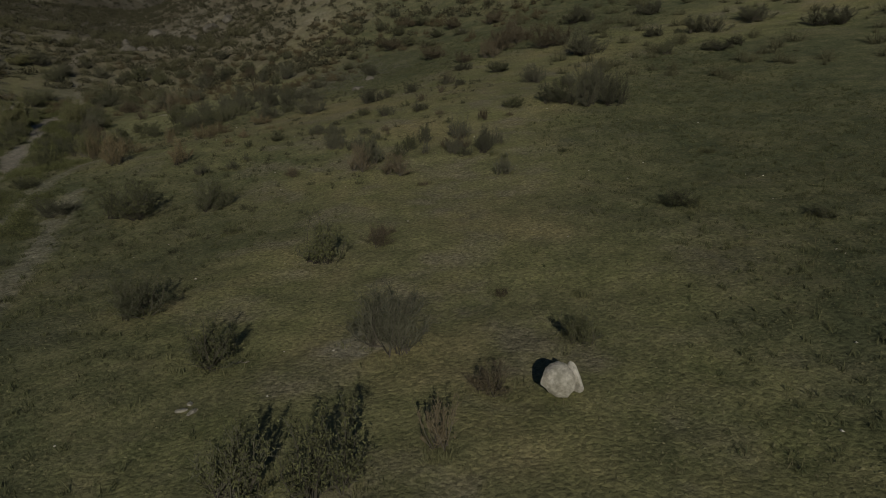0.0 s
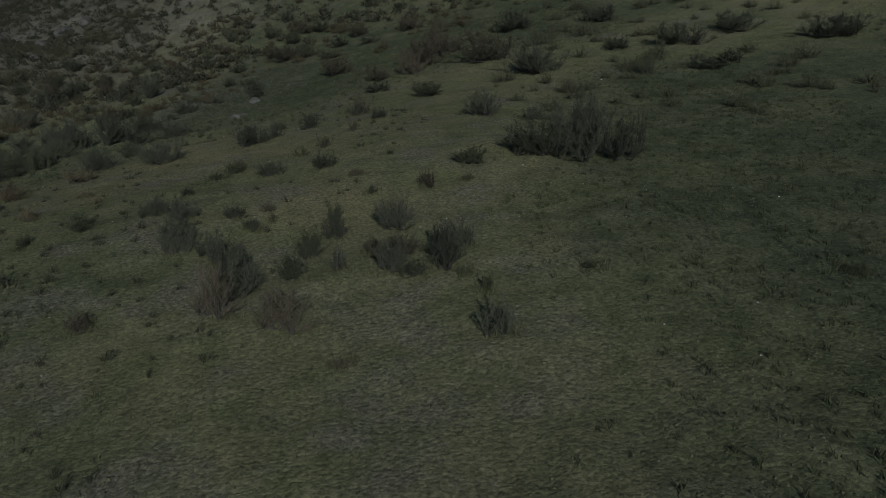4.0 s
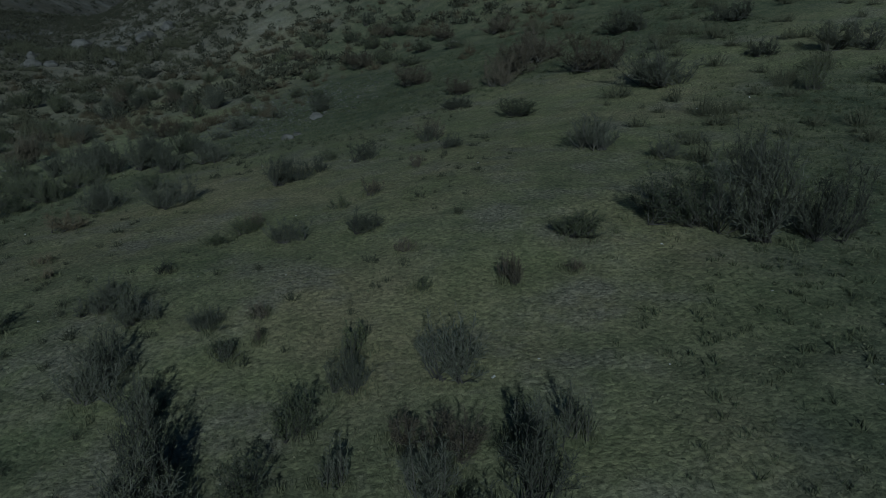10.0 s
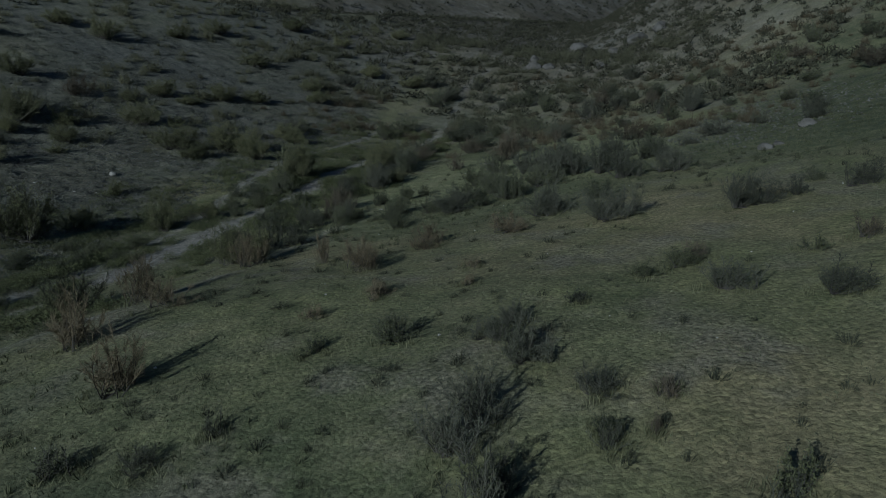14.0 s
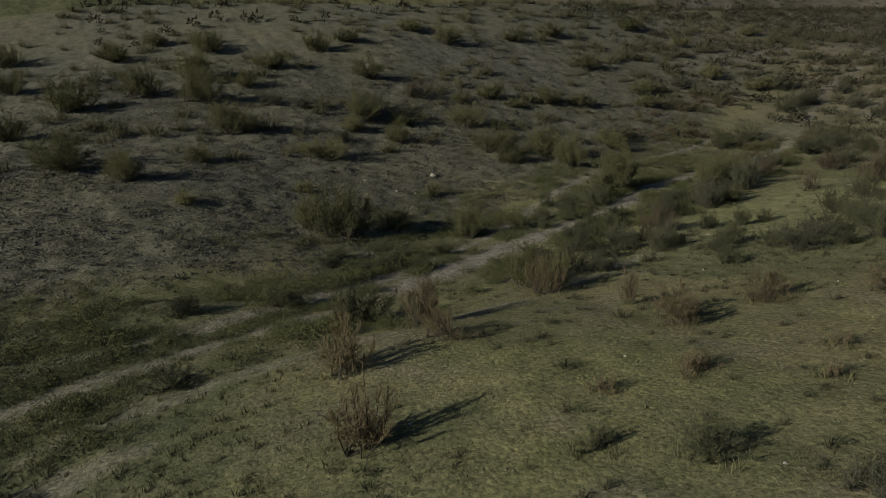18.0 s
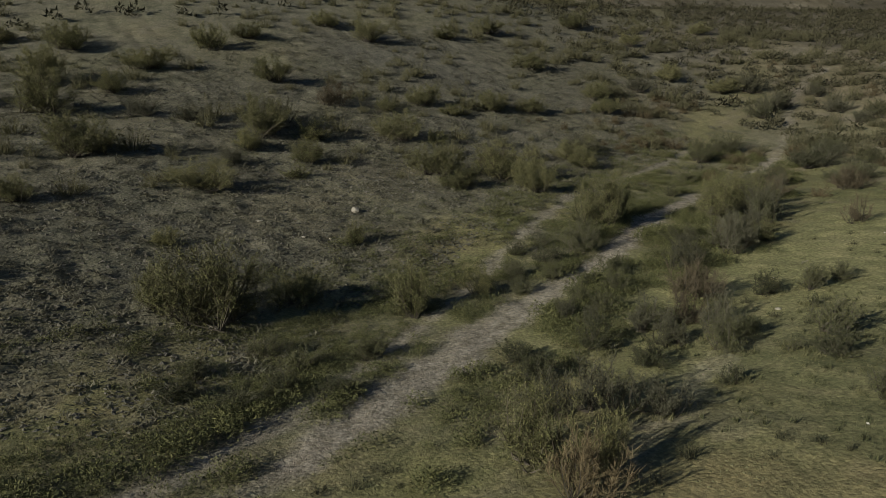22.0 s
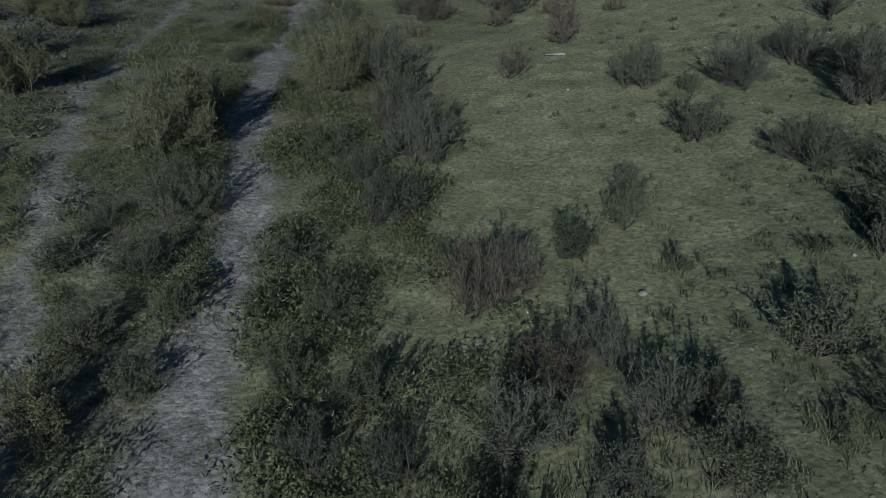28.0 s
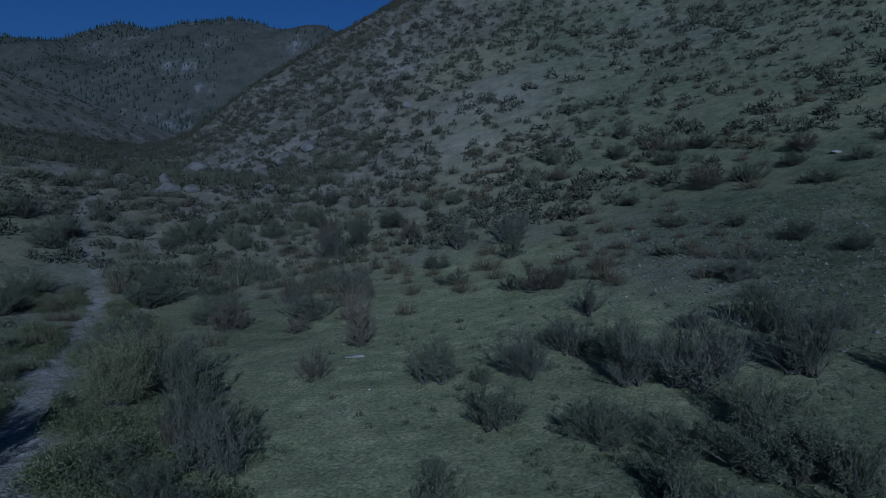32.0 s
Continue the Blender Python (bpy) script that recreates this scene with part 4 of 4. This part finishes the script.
def leafy_clump(seed, n, long=0.22, wide=0.035):
    """A low cushion of n pointed leaves, one metre high and wide."""
    rng = np.random.default_rng(seed)
    w, r = rng.uniform(0, 6.28, n), np.sqrt(rng.uniform(0, 1, n)) * 0.5
    lobe = 1 + 0.35 * np.sin(2 * w + rng.uniform(0, 6)) * np.sin(3 * w + rng.uniform(0, 6))
    c = np.stack([np.cos(w) * r * lobe, np.sin(w) * r * lobe, np.sqrt(np.maximum(1 - (2 * r) ** 2, 0)) * rng.uniform(0.25, 0.85, n)], 1)
    tip = rng.normal(0, 0.5, (n, 3)) + np.stack([np.cos(w) * r, np.sin(w) * r, 0.75 + 0 * w], 1)
    tip *= long * rng.uniform(0.6, 1.4, (n, 1)) / np.linalg.norm(tip, axis=1, keepdims=True)
    half = np.cross(tip, rng.normal(0, 1, (n, 3)))
    half *= wide / np.linalg.norm(half, axis=1, keepdims=True)
    return np.stack([c - half, c + half, c + tip], 1).reshape(-1, 3), np.arange(3 * n).reshape(-1, 3)


def broom(seed, n, wide=0.012):
    """A small rounded bush one metre high and wide: shoots that rise from its middle to a ragged dome, with short side shoots."""
    rng = np.random.default_rng(seed)
    w, p = rng.uniform(0, 6.28, n), np.arccos(1 - rng.uniform(0, 1, n) * 0.93)
    lobe = (1 + 0.22 * np.sin(2 * w + rng.uniform(0, 6)) + 0.15 * np.sin(3 * w + rng.uniform(0, 6))) * rng.uniform(0.78, 1.05, n)
    tip = np.stack([np.cos(w) * np.sin(p) * 0.5 * lobe, np.sin(w) * np.sin(p) * 0.5 * lobe, np.cos(p) * lobe * 0.92 + 0.06], 1)
    root = tip * np.array([0.45, 0.45, 0.1]) + rng.normal(0, 0.03, (n, 3)) * [1, 1, 0]
    k = rng.integers(0, n, 3 * n)
    at = root[k] + (tip - root)[k] * rng.uniform(0.3, 1.0, (3 * n, 1))
    way = rng.normal(0, 0.6, (3 * n, 3)) + (tip - root)[k] + [0, 0, 0.2]
    end = at + way * (rng.uniform(0.06, 0.16, (3 * n, 1)) / np.linalg.norm(way, axis=1, keepdims=True))
    return tuple(map(np.array, joined(slivers(root, tip, wide, rng), slivers(at, end, wide * 1.3, rng))))


def blades_mesh(name, x, y, count, tall, wide, spread_by, lean, material, rng):
    """Tufts of thin upright blades: one triangle each."""
    n = len(x) * count
    X, Y = np.repeat(x, count) + rng.normal(0, 1, n) * np.repeat(spread_by, count), np.repeat(y, count) + rng.normal(0, 1, n) * np.repeat(spread_by, count)
    Z = land(X, Y) - 0.015
    w = rng.uniform(0, 2 * math.pi, n)
    half = np.stack([np.cos(w), np.sin(w), 0 * w], 1) * (np.repeat(wide, count) * rng.uniform(0.6, 1.3, n))[:, None]
    base = np.stack([X, Y, Z], 1)
    tip = base + np.stack([rng.normal(0, lean, n), rng.normal(0, lean, n), np.ones(n)], 1) * (np.repeat(tall, count) * rng.uniform(0.5, 1.2, n))[:, None]
    verts = np.stack([base - half, base + half, tip], 1).reshape(-1, 3)
    me = bpy.data.meshes.new(name)
    me.vertices.add(3 * n), me.loops.add(3 * n), me.polygons.add(n)
    me.vertices.foreach_set("co", verts.astype(np.float32).ravel())
    me.loops.foreach_set("vertex_index", np.arange(3 * n, dtype=np.int32))
    me.polygons.foreach_set("loop_start", np.arange(0, 3 * n, 3, dtype=np.int32))
    me.materials.append(material)
    me.update()
    me.validate()
    return me


def lumps_mesh(name, x, y, size, material, rng, sink=0.3, flat=0.7):
    """Small angular stones and clods, eight faces each."""
    n = len(x)
    form = np.array([(1, 0, 0), (0, 1, 0), (-1, 0, 0), (0, -1, 0), (0, 0, 1), (0, 0, -1)], float)
    v = form[None] * rng.uniform(0.55, 1.25, (n, 6, 1)) * size[:, None, None] * np.array([1, 1, flat]) + rng.normal(0, 0.18, (n, 6, 3)) * size[:, None, None]
    w = rng.uniform(0, 6.28, n)
    c, s = np.cos(w)[:, None], np.sin(w)[:, None]
    v = np.stack([v[..., 0] * c - v[..., 1] * s, v[..., 0] * s + v[..., 1] * c, v[..., 2]], -1)
    v += np.stack([x, y, land(x, y) + size * flat * (0.6 - sink)], -1)[:, None]
    tri = np.array([(0, 1, 4), (1, 2, 4), (2, 3, 4), (3, 0, 4), (1, 0, 5), (2, 1, 5), (3, 2, 5), (0, 3, 5)])
    f = (6 * np.arange(n)[:, None, None] + tri[None]).reshape(-1, 3)
    return mesh_from(name, [tuple(p) for p in v.reshape(-1, 3)], [tuple(map(int, t)) for t in f], material)


def track_gap(x, y):
    return np.min([off_track(x, y, line) - width * bare for line, width, bare in TRACKS], axis=0)


grng = np.random.default_rng(11)


def strewn(n, x0, x1, y0, y1):
    return grng.uniform(x0, x1, n), grng.uniform(y0, y1, n)


# short turf on the spur and the meadow
gx_, gy_ = strewn(45000, -48, 24, 9, 98)
keep = (track_gap(gx_, gy_) > 0.05) & (side(gx_, gy_) > -6 + 2 * wobble(gx_, gy_, 5, 31)) & (grng.uniform(0, 1, len(gx_)) < 0.55 + 0.6 * wobble(gx_, gy_, 3.1, 32) + 0.3 * wobble(gx_, gy_, 0.8, 33))
gx_, gy_ = gx_[keep], gy_[keep]
tall = grng.uniform(0.05, 0.14, len(gx_)) * (1 + 0.5 * wobble(gx_, gy_, 4, 34))
tagged(new("grass", blades_mesh("grass", gx_, gy_, 8, tall * 0.65, tall * 0.07, tall * 0.9, 0.5, GRASS, grng)), "short dry green turf on the hillside", "grass", kind="stuff")
# small tufts that roughen the turf
gx_, gy_ = strewn(110000, -42, 22, 10, 84)
keep = (track_gap(gx_, gy_) > 0.1) & (side(gx_, gy_) > -4) & (wobble(gx_, gy_, 1.1, 47) + 0.7 * wobble(gx_, gy_, 5, 48) > -0.12)
gx_, gy_ = gx_[keep], gy_[keep]
tall = grng.uniform(0.035, 0.1, len(gx_))
tagged(new("turf_hummocks", lumps_mesh("turf_hummocks", gx_, gy_, tall * 0.5, HUMMOCK, grng, 0.55, 0.5)), "small uneven hummocks of grazed turf", "grass", kind="stuff")
# coarse dark grass where the turf is left to grow, and over the shade-darkened flank
gx_, gy_ = strewn(60000, -40, 26, 9, 100)
keep = (track_gap(gx_, gy_) > 0.1) & (coarse_shade(gx_, gy_) * (0.75 + 0.5 * wobble(gx_, gy_, 1.4, 76)) > grng.uniform(0, 1, len(gx_)))
gx_, gy_ = gx_[keep], gy_[keep]
tall = grng.uniform(0.05, 0.15, len(gx_))
tagged(new("rank_grass", blades_mesh("rank_grass", gx_, gy_, 11, tall * 1.3, tall * 0.12, tall * 0.5, 0.4, TUFT, grng)), "coarse dull green grass on the hillside", "grass", kind="stuff")
# grass growing up round the shrubs' feet
feet = np.array([(sx, sy, sw) for _, sx, sy, _, sw in SHRUBS if sy < 100])
feet = np.repeat(feet, 16, axis=0)
way, far_out = grng.uniform(0, 6.28, len(feet)), feet[:, 2] * grng.uniform(0.2, 0.58, len(feet))
tall = grng.uniform(0.08, 0.24, len(feet))
tagged(new("foot_grass", blades_mesh("foot_grass", feet[:, 0] + np.cos(way) * far_out, feet[:, 1] + np.sin(way) * far_out, 14, tall, tall * 0.05, tall * 0.45, 0.4, TUFT, grng)), "rank grass growing round the shrubs", "grass", kind="stuff")
# taller straw in drifts
gx_, gy_ = strewn(26000, -95, 24, 9, 105)
keep = (track_gap(gx_, gy_) > 0.1) & (wobble(gx_, gy_, 4.2, 35) + 0.5 * wobble(gx_, gy_, 1.3, 36) > 0.28)
gx_, gy_ = gx_[keep], gy_[keep]
tall = grng.uniform(0.08, 0.2, len(gx_))
tagged(new("dry_straw", blades_mesh("dry_straw", gx_, gy_, 10, tall, tall * 0.028, tall * 0.7, 0.5, STRAW, grng)), "tufts of dry straw among the turf", "grass", kind="stuff")
# low green scrub along the tracks
LOW = [leafy_clump(300 + n_, 125, 0.115, 0.021) for n_ in range(9)]
across, gy_ = grng.uniform(-15, 8, 20000), grng.uniform(30, 100, 20000)
gx_ = across / 0.93 - 34.5 - 0.40 * (gy_ - 57)
patchy = wobble(gx_, gy_, 2.6, 39) + 0.5 * wobble(gx_, gy_, 0.9, 40)
band = np.abs(across - 3.2 - 0.8 * wobble(gx_, gy_, 6, 38)) < 2.4
keep = (track_gap(gx_, gy_) > 0.15) & (across > -13 + 3 * wobble(gx_, gy_, 6, 37)) & (across < 5.2 + 1.8 * wobble(gx_, gy_, 5, 38)) & (patchy > np.where(band, -0.3, np.where(across < -1.5, -0.42, -0.2)) + 0.12 * (gy_ < 46)) & ((across < -1) | (grng.uniform(0, 1, len(gx_)) < 0.8)) & (grng.uniform(0, 1, len(gx_)) < 1.15 - np.where(across < 0, 0.085, 0.16) * np.maximum(np.abs(across - 1.5) - 1.5, 0))
gx_, gy_ = gx_[keep], gy_[keep]
tall = grng.uniform(0.2, 0.6, len(gx_)) * (1 + 0.45 * wobble(gx_, gy_, 2, 41)) * np.where(side(gx_, gy_) < -2, 0.8, 1.0)
thicket("low_scrub", LOW, gx_, gy_, tall, tall * grng.uniform(1.2, 2.0, len(gx_)), SCRUB, "low dense green scrub beside the cattle tracks", "scrub", grng)
# tussocks on the slope across the valley
gx_, gy_ = strewn(34000, -92, -34, 22, 106)
keep = (track_gap(gx_, gy_) > 0.1) & (side(gx_, gy_) < -3) & (wobble(gx_, gy_, 1.6, 45) + 0.6 * wobble(gx_, gy_, 7, 46) > -0.1)
gx_, gy_ = gx_[keep], gy_[keep]
tall = grng.uniform(0.10, 0.34, len(gx_)) * grng.uniform(0.6, 1.0, len(gx_))
thicket("tussocks", [leafy_clump(600 + n_, 14, 0.5, 0.06) for n_ in range(8)], gx_, gy_, tall, tall * grng.uniform(1.3, 2.6, len(gx_)), TUSSOCK, "dull olive tussocks on the stony slope", "grass", grng)
# clods and stones of the slope across the valley
gx_, gy_ = strewn(80000, -80, -26, 24, 100)
keep = (track_gap(gx_, gy_) > 0) & (side(gx_, gy_) < -5.5 + 2.5 * wobble(gx_, gy_, 6, 42)) & (grng.uniform(0, 1, len(gx_)) < 0.6 + 0.5 * wobble(gx_, gy_, 5, 43))
gx_, gy_ = gx_[keep], gy_[keep]
tagged(new("clods", lumps_mesh("clods", gx_, gy_, grng.uniform(0.045, 0.12, len(gx_)) * grng.uniform(0.6, 1.2, len(gx_)), CLOD, grng, 0.35, 0.55)), "brown stony clods strewn over the slope", "stones", kind="stuff")
gx_, gy_ = strewn(9000, -26, 4, 74, 110)
keep = np.hypot((gx_ + 12) / 9, (gy_ - 91) / 12) < 1.1 * grng.uniform(0.2, 1.15, len(gx_)) + 0.3 * wobble(gx_, gy_, 4, 44)
gx_, gy_ = gx_[keep], gy_[keep]
tagged(new("rubble", lumps_mesh("rubble", gx_, gy_, grng.uniform(0.04, 0.12, len(gx_)), CLOD, grng)), "grey rubble lying in the upper meadow", "stones", kind="stuff")
# gravel on the tracks
gx_, gy_ = strewn(110000, -56, -14, 24, 100)
keep = track_gap(gx_, gy_) < -0.05
gx_, gy_ = gx_[keep], gy_[keep]
tagged(new("track_gravel", lumps_mesh("track_gravel", gx_, gy_, grng.uniform(0.012, 0.034, len(gx_)), GRAVEL, grng, 0.45, 0.6)), "pale loose gravel on the cattle tracks", "gravel", kind="stuff")
# white pebbles on the turf
gx_, gy_ = strewn(170, -36, 22, 10, 95)
tagged(new("pebbles", lumps_mesh("pebbles", gx_, gy_, grng.uniform(0.02, 0.055, len(gx_)), PALE_STONE, grng)), "small pale pebbles scattered on the turf", "stones", kind="stuff")


SQUAT = [leafy_clump(900 + n_, 34, 0.3, 0.075) for n_ in range(8)]


def far_brush(name, x, y, size, material, label):
    thicket(name, SQUAT, x, y, size * grng.uniform(0.7, 1.1, len(x)), size * grng.uniform(0.8, 1.35, len(x)), material, label, "shrubs", grng)


def clear_of_shrubs(x, y, gap):
    ok = np.ones(len(x), bool)
    for _, sx, sy, _, sw in SHRUBS:
        ok &= np.hypot(x - sx, y - sy) > gap + sw * 0.5
    return ok


# the stony mountain ahead and the slopes round the valley
fx, fy = strewn(28000, -120, 110, 108, 330)
keep = clear_of_shrubs(fx, fy, 0.6) & (0.78 - 0.12 * soft_step(fx, -35, 5) + 0.4 * wobble(fx, fy, 22, 51) + 0.3 * wobble(fx, fy, 7, 52) > grng.uniform(0, 1, len(fx)))
fx, fy = fx[keep], fy[keep]
far_brush("mountain_brush", fx, fy, grng.uniform(0.4, 1.5, len(fx)), FAR_BRUSH, "dark low brush dotting the stony mountain")
fx, fy = strewn(2600, -60, 60, 190, 300)
keep = (fx < -20) & (wobble(fx, fy, 14, 53) > -0.2)
far_brush("russet_brush", fx[keep], fy[keep], grng.uniform(0.6, 1.3, keep.sum()), RUSSET_LEAF, "russet brush along the mountain's shoulder")
fx, fy = strewn(4200, -420, -100, 40, 430)
far_brush("valley_brush", fx, fy, grng.uniform(0.8, 2.0, len(fx)), FAR_BRUSH, "grey-green brush on the far slopes of the valley")
SPARSE = [broom(400 + n_, 90, 0.010) for n_ in range(10)]


SMALL = [broom(800 + n_, 34, 0.018) for n_ in range(8)]


def scatter_brush(name, n, box, seed, level, gap, low, high, label, material=SPRIG, forms=SPARSE):
    x, y = strewn(n, *box)
    keep = clear_of_shrubs(x, y, gap) & (wobble(x, y, 9, seed) + 0.5 * wobble(x, y, 3, seed + 1) > level) & (track_gap(x, y) > 0.5)
    x, y = x[keep], y[keep]
    tall = grng.uniform(low, high, len(x)) * grng.uniform(0.6, 1.0, len(x))
    thicket(name, forms, x, y, tall, tall * grng.uniform(1.1, 1.9, len(x)), material, label, "shrubs", grng)


scatter_brush("slope_brush", 800, (-118, -56, 22, 136), 54, -0.25, 0.5, 0.7, 2.0, "dry brush on the slope across the valley", WILLOW_TWIG)
scatter_brush("upper_brush", 900, (10, 80, 52, 140), 56, -0.05, 0.7, 0.4, 1.6, "dry brush high on the grassy spur", SPRIG)
scatter_brush("meadow_brush", 1000, (-70, 14, 86, 134), 58, -0.1, 0.4, 0.4, 1.5, "small russet-brown brush in the upper meadow", RUSSET_LEAF)
scatter_brush("spur_sprigs", 1700, (-34, 4, 27, 88), 60, -0.08, 0.15, 0.14, 0.42, "small dark sprigs among the turf", SPRIG, SMALL)
scatter_brush("foot_scrub", 620, (-84, -34, 100, 152), 62, -0.35, 0.4, 0.8, 2.2, "dark green scrub at the foot of the mountain", SPRIG)


def conifers(name, x, y, tall, material):
    """Distant narrow trees: two ragged tiers of six faces."""
    n = len(x)
    z = land(x, y)
    v = []
    for low, high, wide in ((0.05, 0.7, 0.2), (0.4, 1.0, 0.13)):
        ring = [np.stack([x + tall * wide * math.cos(a) * grng.uniform(0.7, 1.3, n), y + tall * wide * math.sin(a) * grng.uniform(0.7, 1.3, n), z + tall * low], 1) for a in np.arange(6) * math.pi / 3]
        v.append(np.stack(ring + [np.stack([x, y, z + tall * high], 1)], 1))
    verts = np.concatenate(v).reshape(-1, 3)
    f = (7 * np.arange(2 * n)[:, None, None] + np.array([(a, (a + 1) % 6, 6) for a in range(6)])[None]).reshape(-1, 3)
    return mesh_from(name, [tuple(p) for p in verts], [tuple(map(int, t)) for t in f], material)


fx, fy = strewn(16000, -1300, 250, 700, 1420)
keep = 0.45 + 0.9 * wobble(fx, fy, 90, 57) + (fy > 1230) * 0.5 > grng.uniform(0, 1, len(fx))
fx, fy = fx[keep], fy[keep]
tagged(new("forest", conifers("forest", fx, fy, grng.uniform(3.5, 7.5, len(fx)), CONIFER)), "dark conifer forest covering the distant range", "forest", kind="stuff")

# ---- rocks ----
def rock_mesh(name, seed, size, rough, material, cuts=3):
    """An angular stone: a ball pressed against random planes and roughened."""
    bm = bmesh.new()
    bmesh.ops.create_icosphere(bm, subdivisions=cuts, radius=1.0)
    rng = np.random.default_rng(seed)
    planes = [(Vector(rng.normal(0, 1, 3)).normalized(), rng.uniform(0.55, 0.9)) for _ in range(11)]
    shift = Vector(rng.uniform(0, 50, 3))
    for v in bm.verts:
        for way, far in planes:
            d = v.co.dot(way) - far
            if d > 0:
                v.co -= way * d * 0.9
        v.co += v.co.normalized() * rough * (noise.noise(v.co * 2.2 + shift) + 0.5 * noise.noise(v.co * 6 + shift))
        v.co = Vector((v.co.x * size[0], v.co.y * size[1], v.co.z * size[2]))
    me = bpy.data.meshes.new(name)
    bm.to_mesh(me)
    bm.free()
    me.materials.append(material)
    return me


def rock(name, seed, x, y, size, turn, label, material, sink=0.3):
    ob = new(name, rock_mesh(name, seed, size, 0.10, material))
    ob.matrix_basis = Matrix.Translation((x, y, float(land(x, y)) + size[2] * (0.8 - sink))) @ Matrix.Rotation(turn, 4, "Z")
    return tagged(ob, label, "rock", "rocks on the hillside")


boulder = tagged(new("boulder"), "pale whitish boulder with a cracked upright flake, sunk in turf", "boulder")
boulder.matrix_basis = Matrix.Translation((2.55, 14.25, float(land(2.55, 14.25))))
body = part("boulder_body", rock_mesh("boulder_body", 5, (0.42, 0.40, 0.46), 0.09, PALE_STONE, 4), boulder)
body.location = (-0.02, 0, 0.26)
flake = part("flake", rock_mesh("flake", 9, (0.10, 0.26, 0.44), 0.07, PALE_STONE, 3), boulder, "pale upright rock flake")
flake.matrix_basis = Matrix.Translation((0.34, -0.02, 0.36)) @ Matrix.Rotation(-0.25, 4, "Y") @ Matrix.Rotation(0.35, 4, "Z")
for n_, (x, y, sx, sy, sz, turn) in enumerate([(-5.95, 14.9, 0.16, 0.11, 0.05, 0.3), (-5.65, 14.75, 0.18, 0.09, 0.05, 1.1), (-5.85, 15.2, 0.10, 0.08, 0.04, 2.0), (-32.2, 83.0, 0.5, 0.16, 0.06, 0.4), (2.5, 105.9, 0.5, 0.3, 0.2, 0.2), (-28.7, 65.5, 0.12, 0.08, 0.05, 0.7), (-50.73, 60.42, 0.32, 0.2, 0.2, 0.3), (-48.1, 56.2, 0.14, 0.1, 0.06, 0.9), (-47.8, 57.5, 0.12, 0.09, 0.06, 0.2), (-51.0, 55.0, 0.2, 0.12, 0.07, 1.2)]):
    rock("stone", 20 + n_, x, y, (sx, sy, sz), turn, "pale flat stone lying on the turf", DULL_STONE)
# the outcrops at the mountain's foot
for n_, (x, y, sx, sy, sz) in enumerate([(-9.0, 75.6, 0.5, 0.4, 0.3), (-8.3, 82.8, 0.6, 0.4, 0.35), (-8.6, 76.6, 0.3, 0.3, 0.2), (-47.6, 152, 2.6, 1.6, 1.3), (-44.6, 154, 1.8, 1.4, 1.1), (-50.0, 148, 1.4, 1.2, 0.9), (-46.9, 136.2, 0.9, 0.8, 0.7), (-61.4, 157.4, 2.6, 1.8, 1.4), (-57.6, 134.4, 1.8, 1.0, 0.8), (-55.4, 135.6, 1.2, 1.0, 0.7), (-59.2, 137.5, 1.4, 1.0, 0.9), (-30.9, 155.2, 1.1, 0.8, 0.7)]):
    rock("rock_outcrop", 60 + n_, x, y, (sx, sy, sz), 0.5 * n_, "weathered pale grey rock outcrop on the slope", OUTCROP, 0.55)

# ---- fallen branches ----
def fallen_branch(x, y, turn, long, seed):
    rng = np.random.default_rng(seed)
    pts = np.array([(0, 0, 0.03)] + [(long * s, rng.normal(0, 0.06 * long), 0.04 + rng.uniform(0, 0.05)) for s in (0.35, 0.7, 1.0)])
    pieces = [tubes(pts[:-1], pts[1:], 0.012, 0.009)]
    for k in (1, 2):
        tip = pts[k] + np.array((0.25 * long, rng.normal(0, 0.2) * long, 0.06))
        pieces.append(tubes(pts[k][None], tip[None], 0.007, 0))
    v, f = joined(*pieces)
    ob = new("fallen_branch", mesh_from("fallen_branch", v, [tuple(map(int, t)) for t in f], DEAD_WOOD))
    ob.matrix_basis = Matrix.Translation((x, y, float(land(x, y)))) @ Matrix.Rotation(turn, 4, "Z")
    tagged(ob, "thin pale fallen branch lying on the ground", "branch", "fallen branches")


for n_, (x, y, turn, long) in enumerate([(-31.5, 71.7, 1.7, 0.6), (-32.5, 62.3, 0.3, 0.9), (-31.9, 61.4, 0.9, 0.7), (-28.2, 61.9, 2.4, 0.4), (-41.2, 49.6, 0.6, 1.4), (-40.6, 49.2, 0.2, 1.0), (-36.0, 57.9, 0.4, 0.8), (-5.3, 17.0, 0.2, 0.35)]):
    fallen_branch(x, y, turn, long, n_)
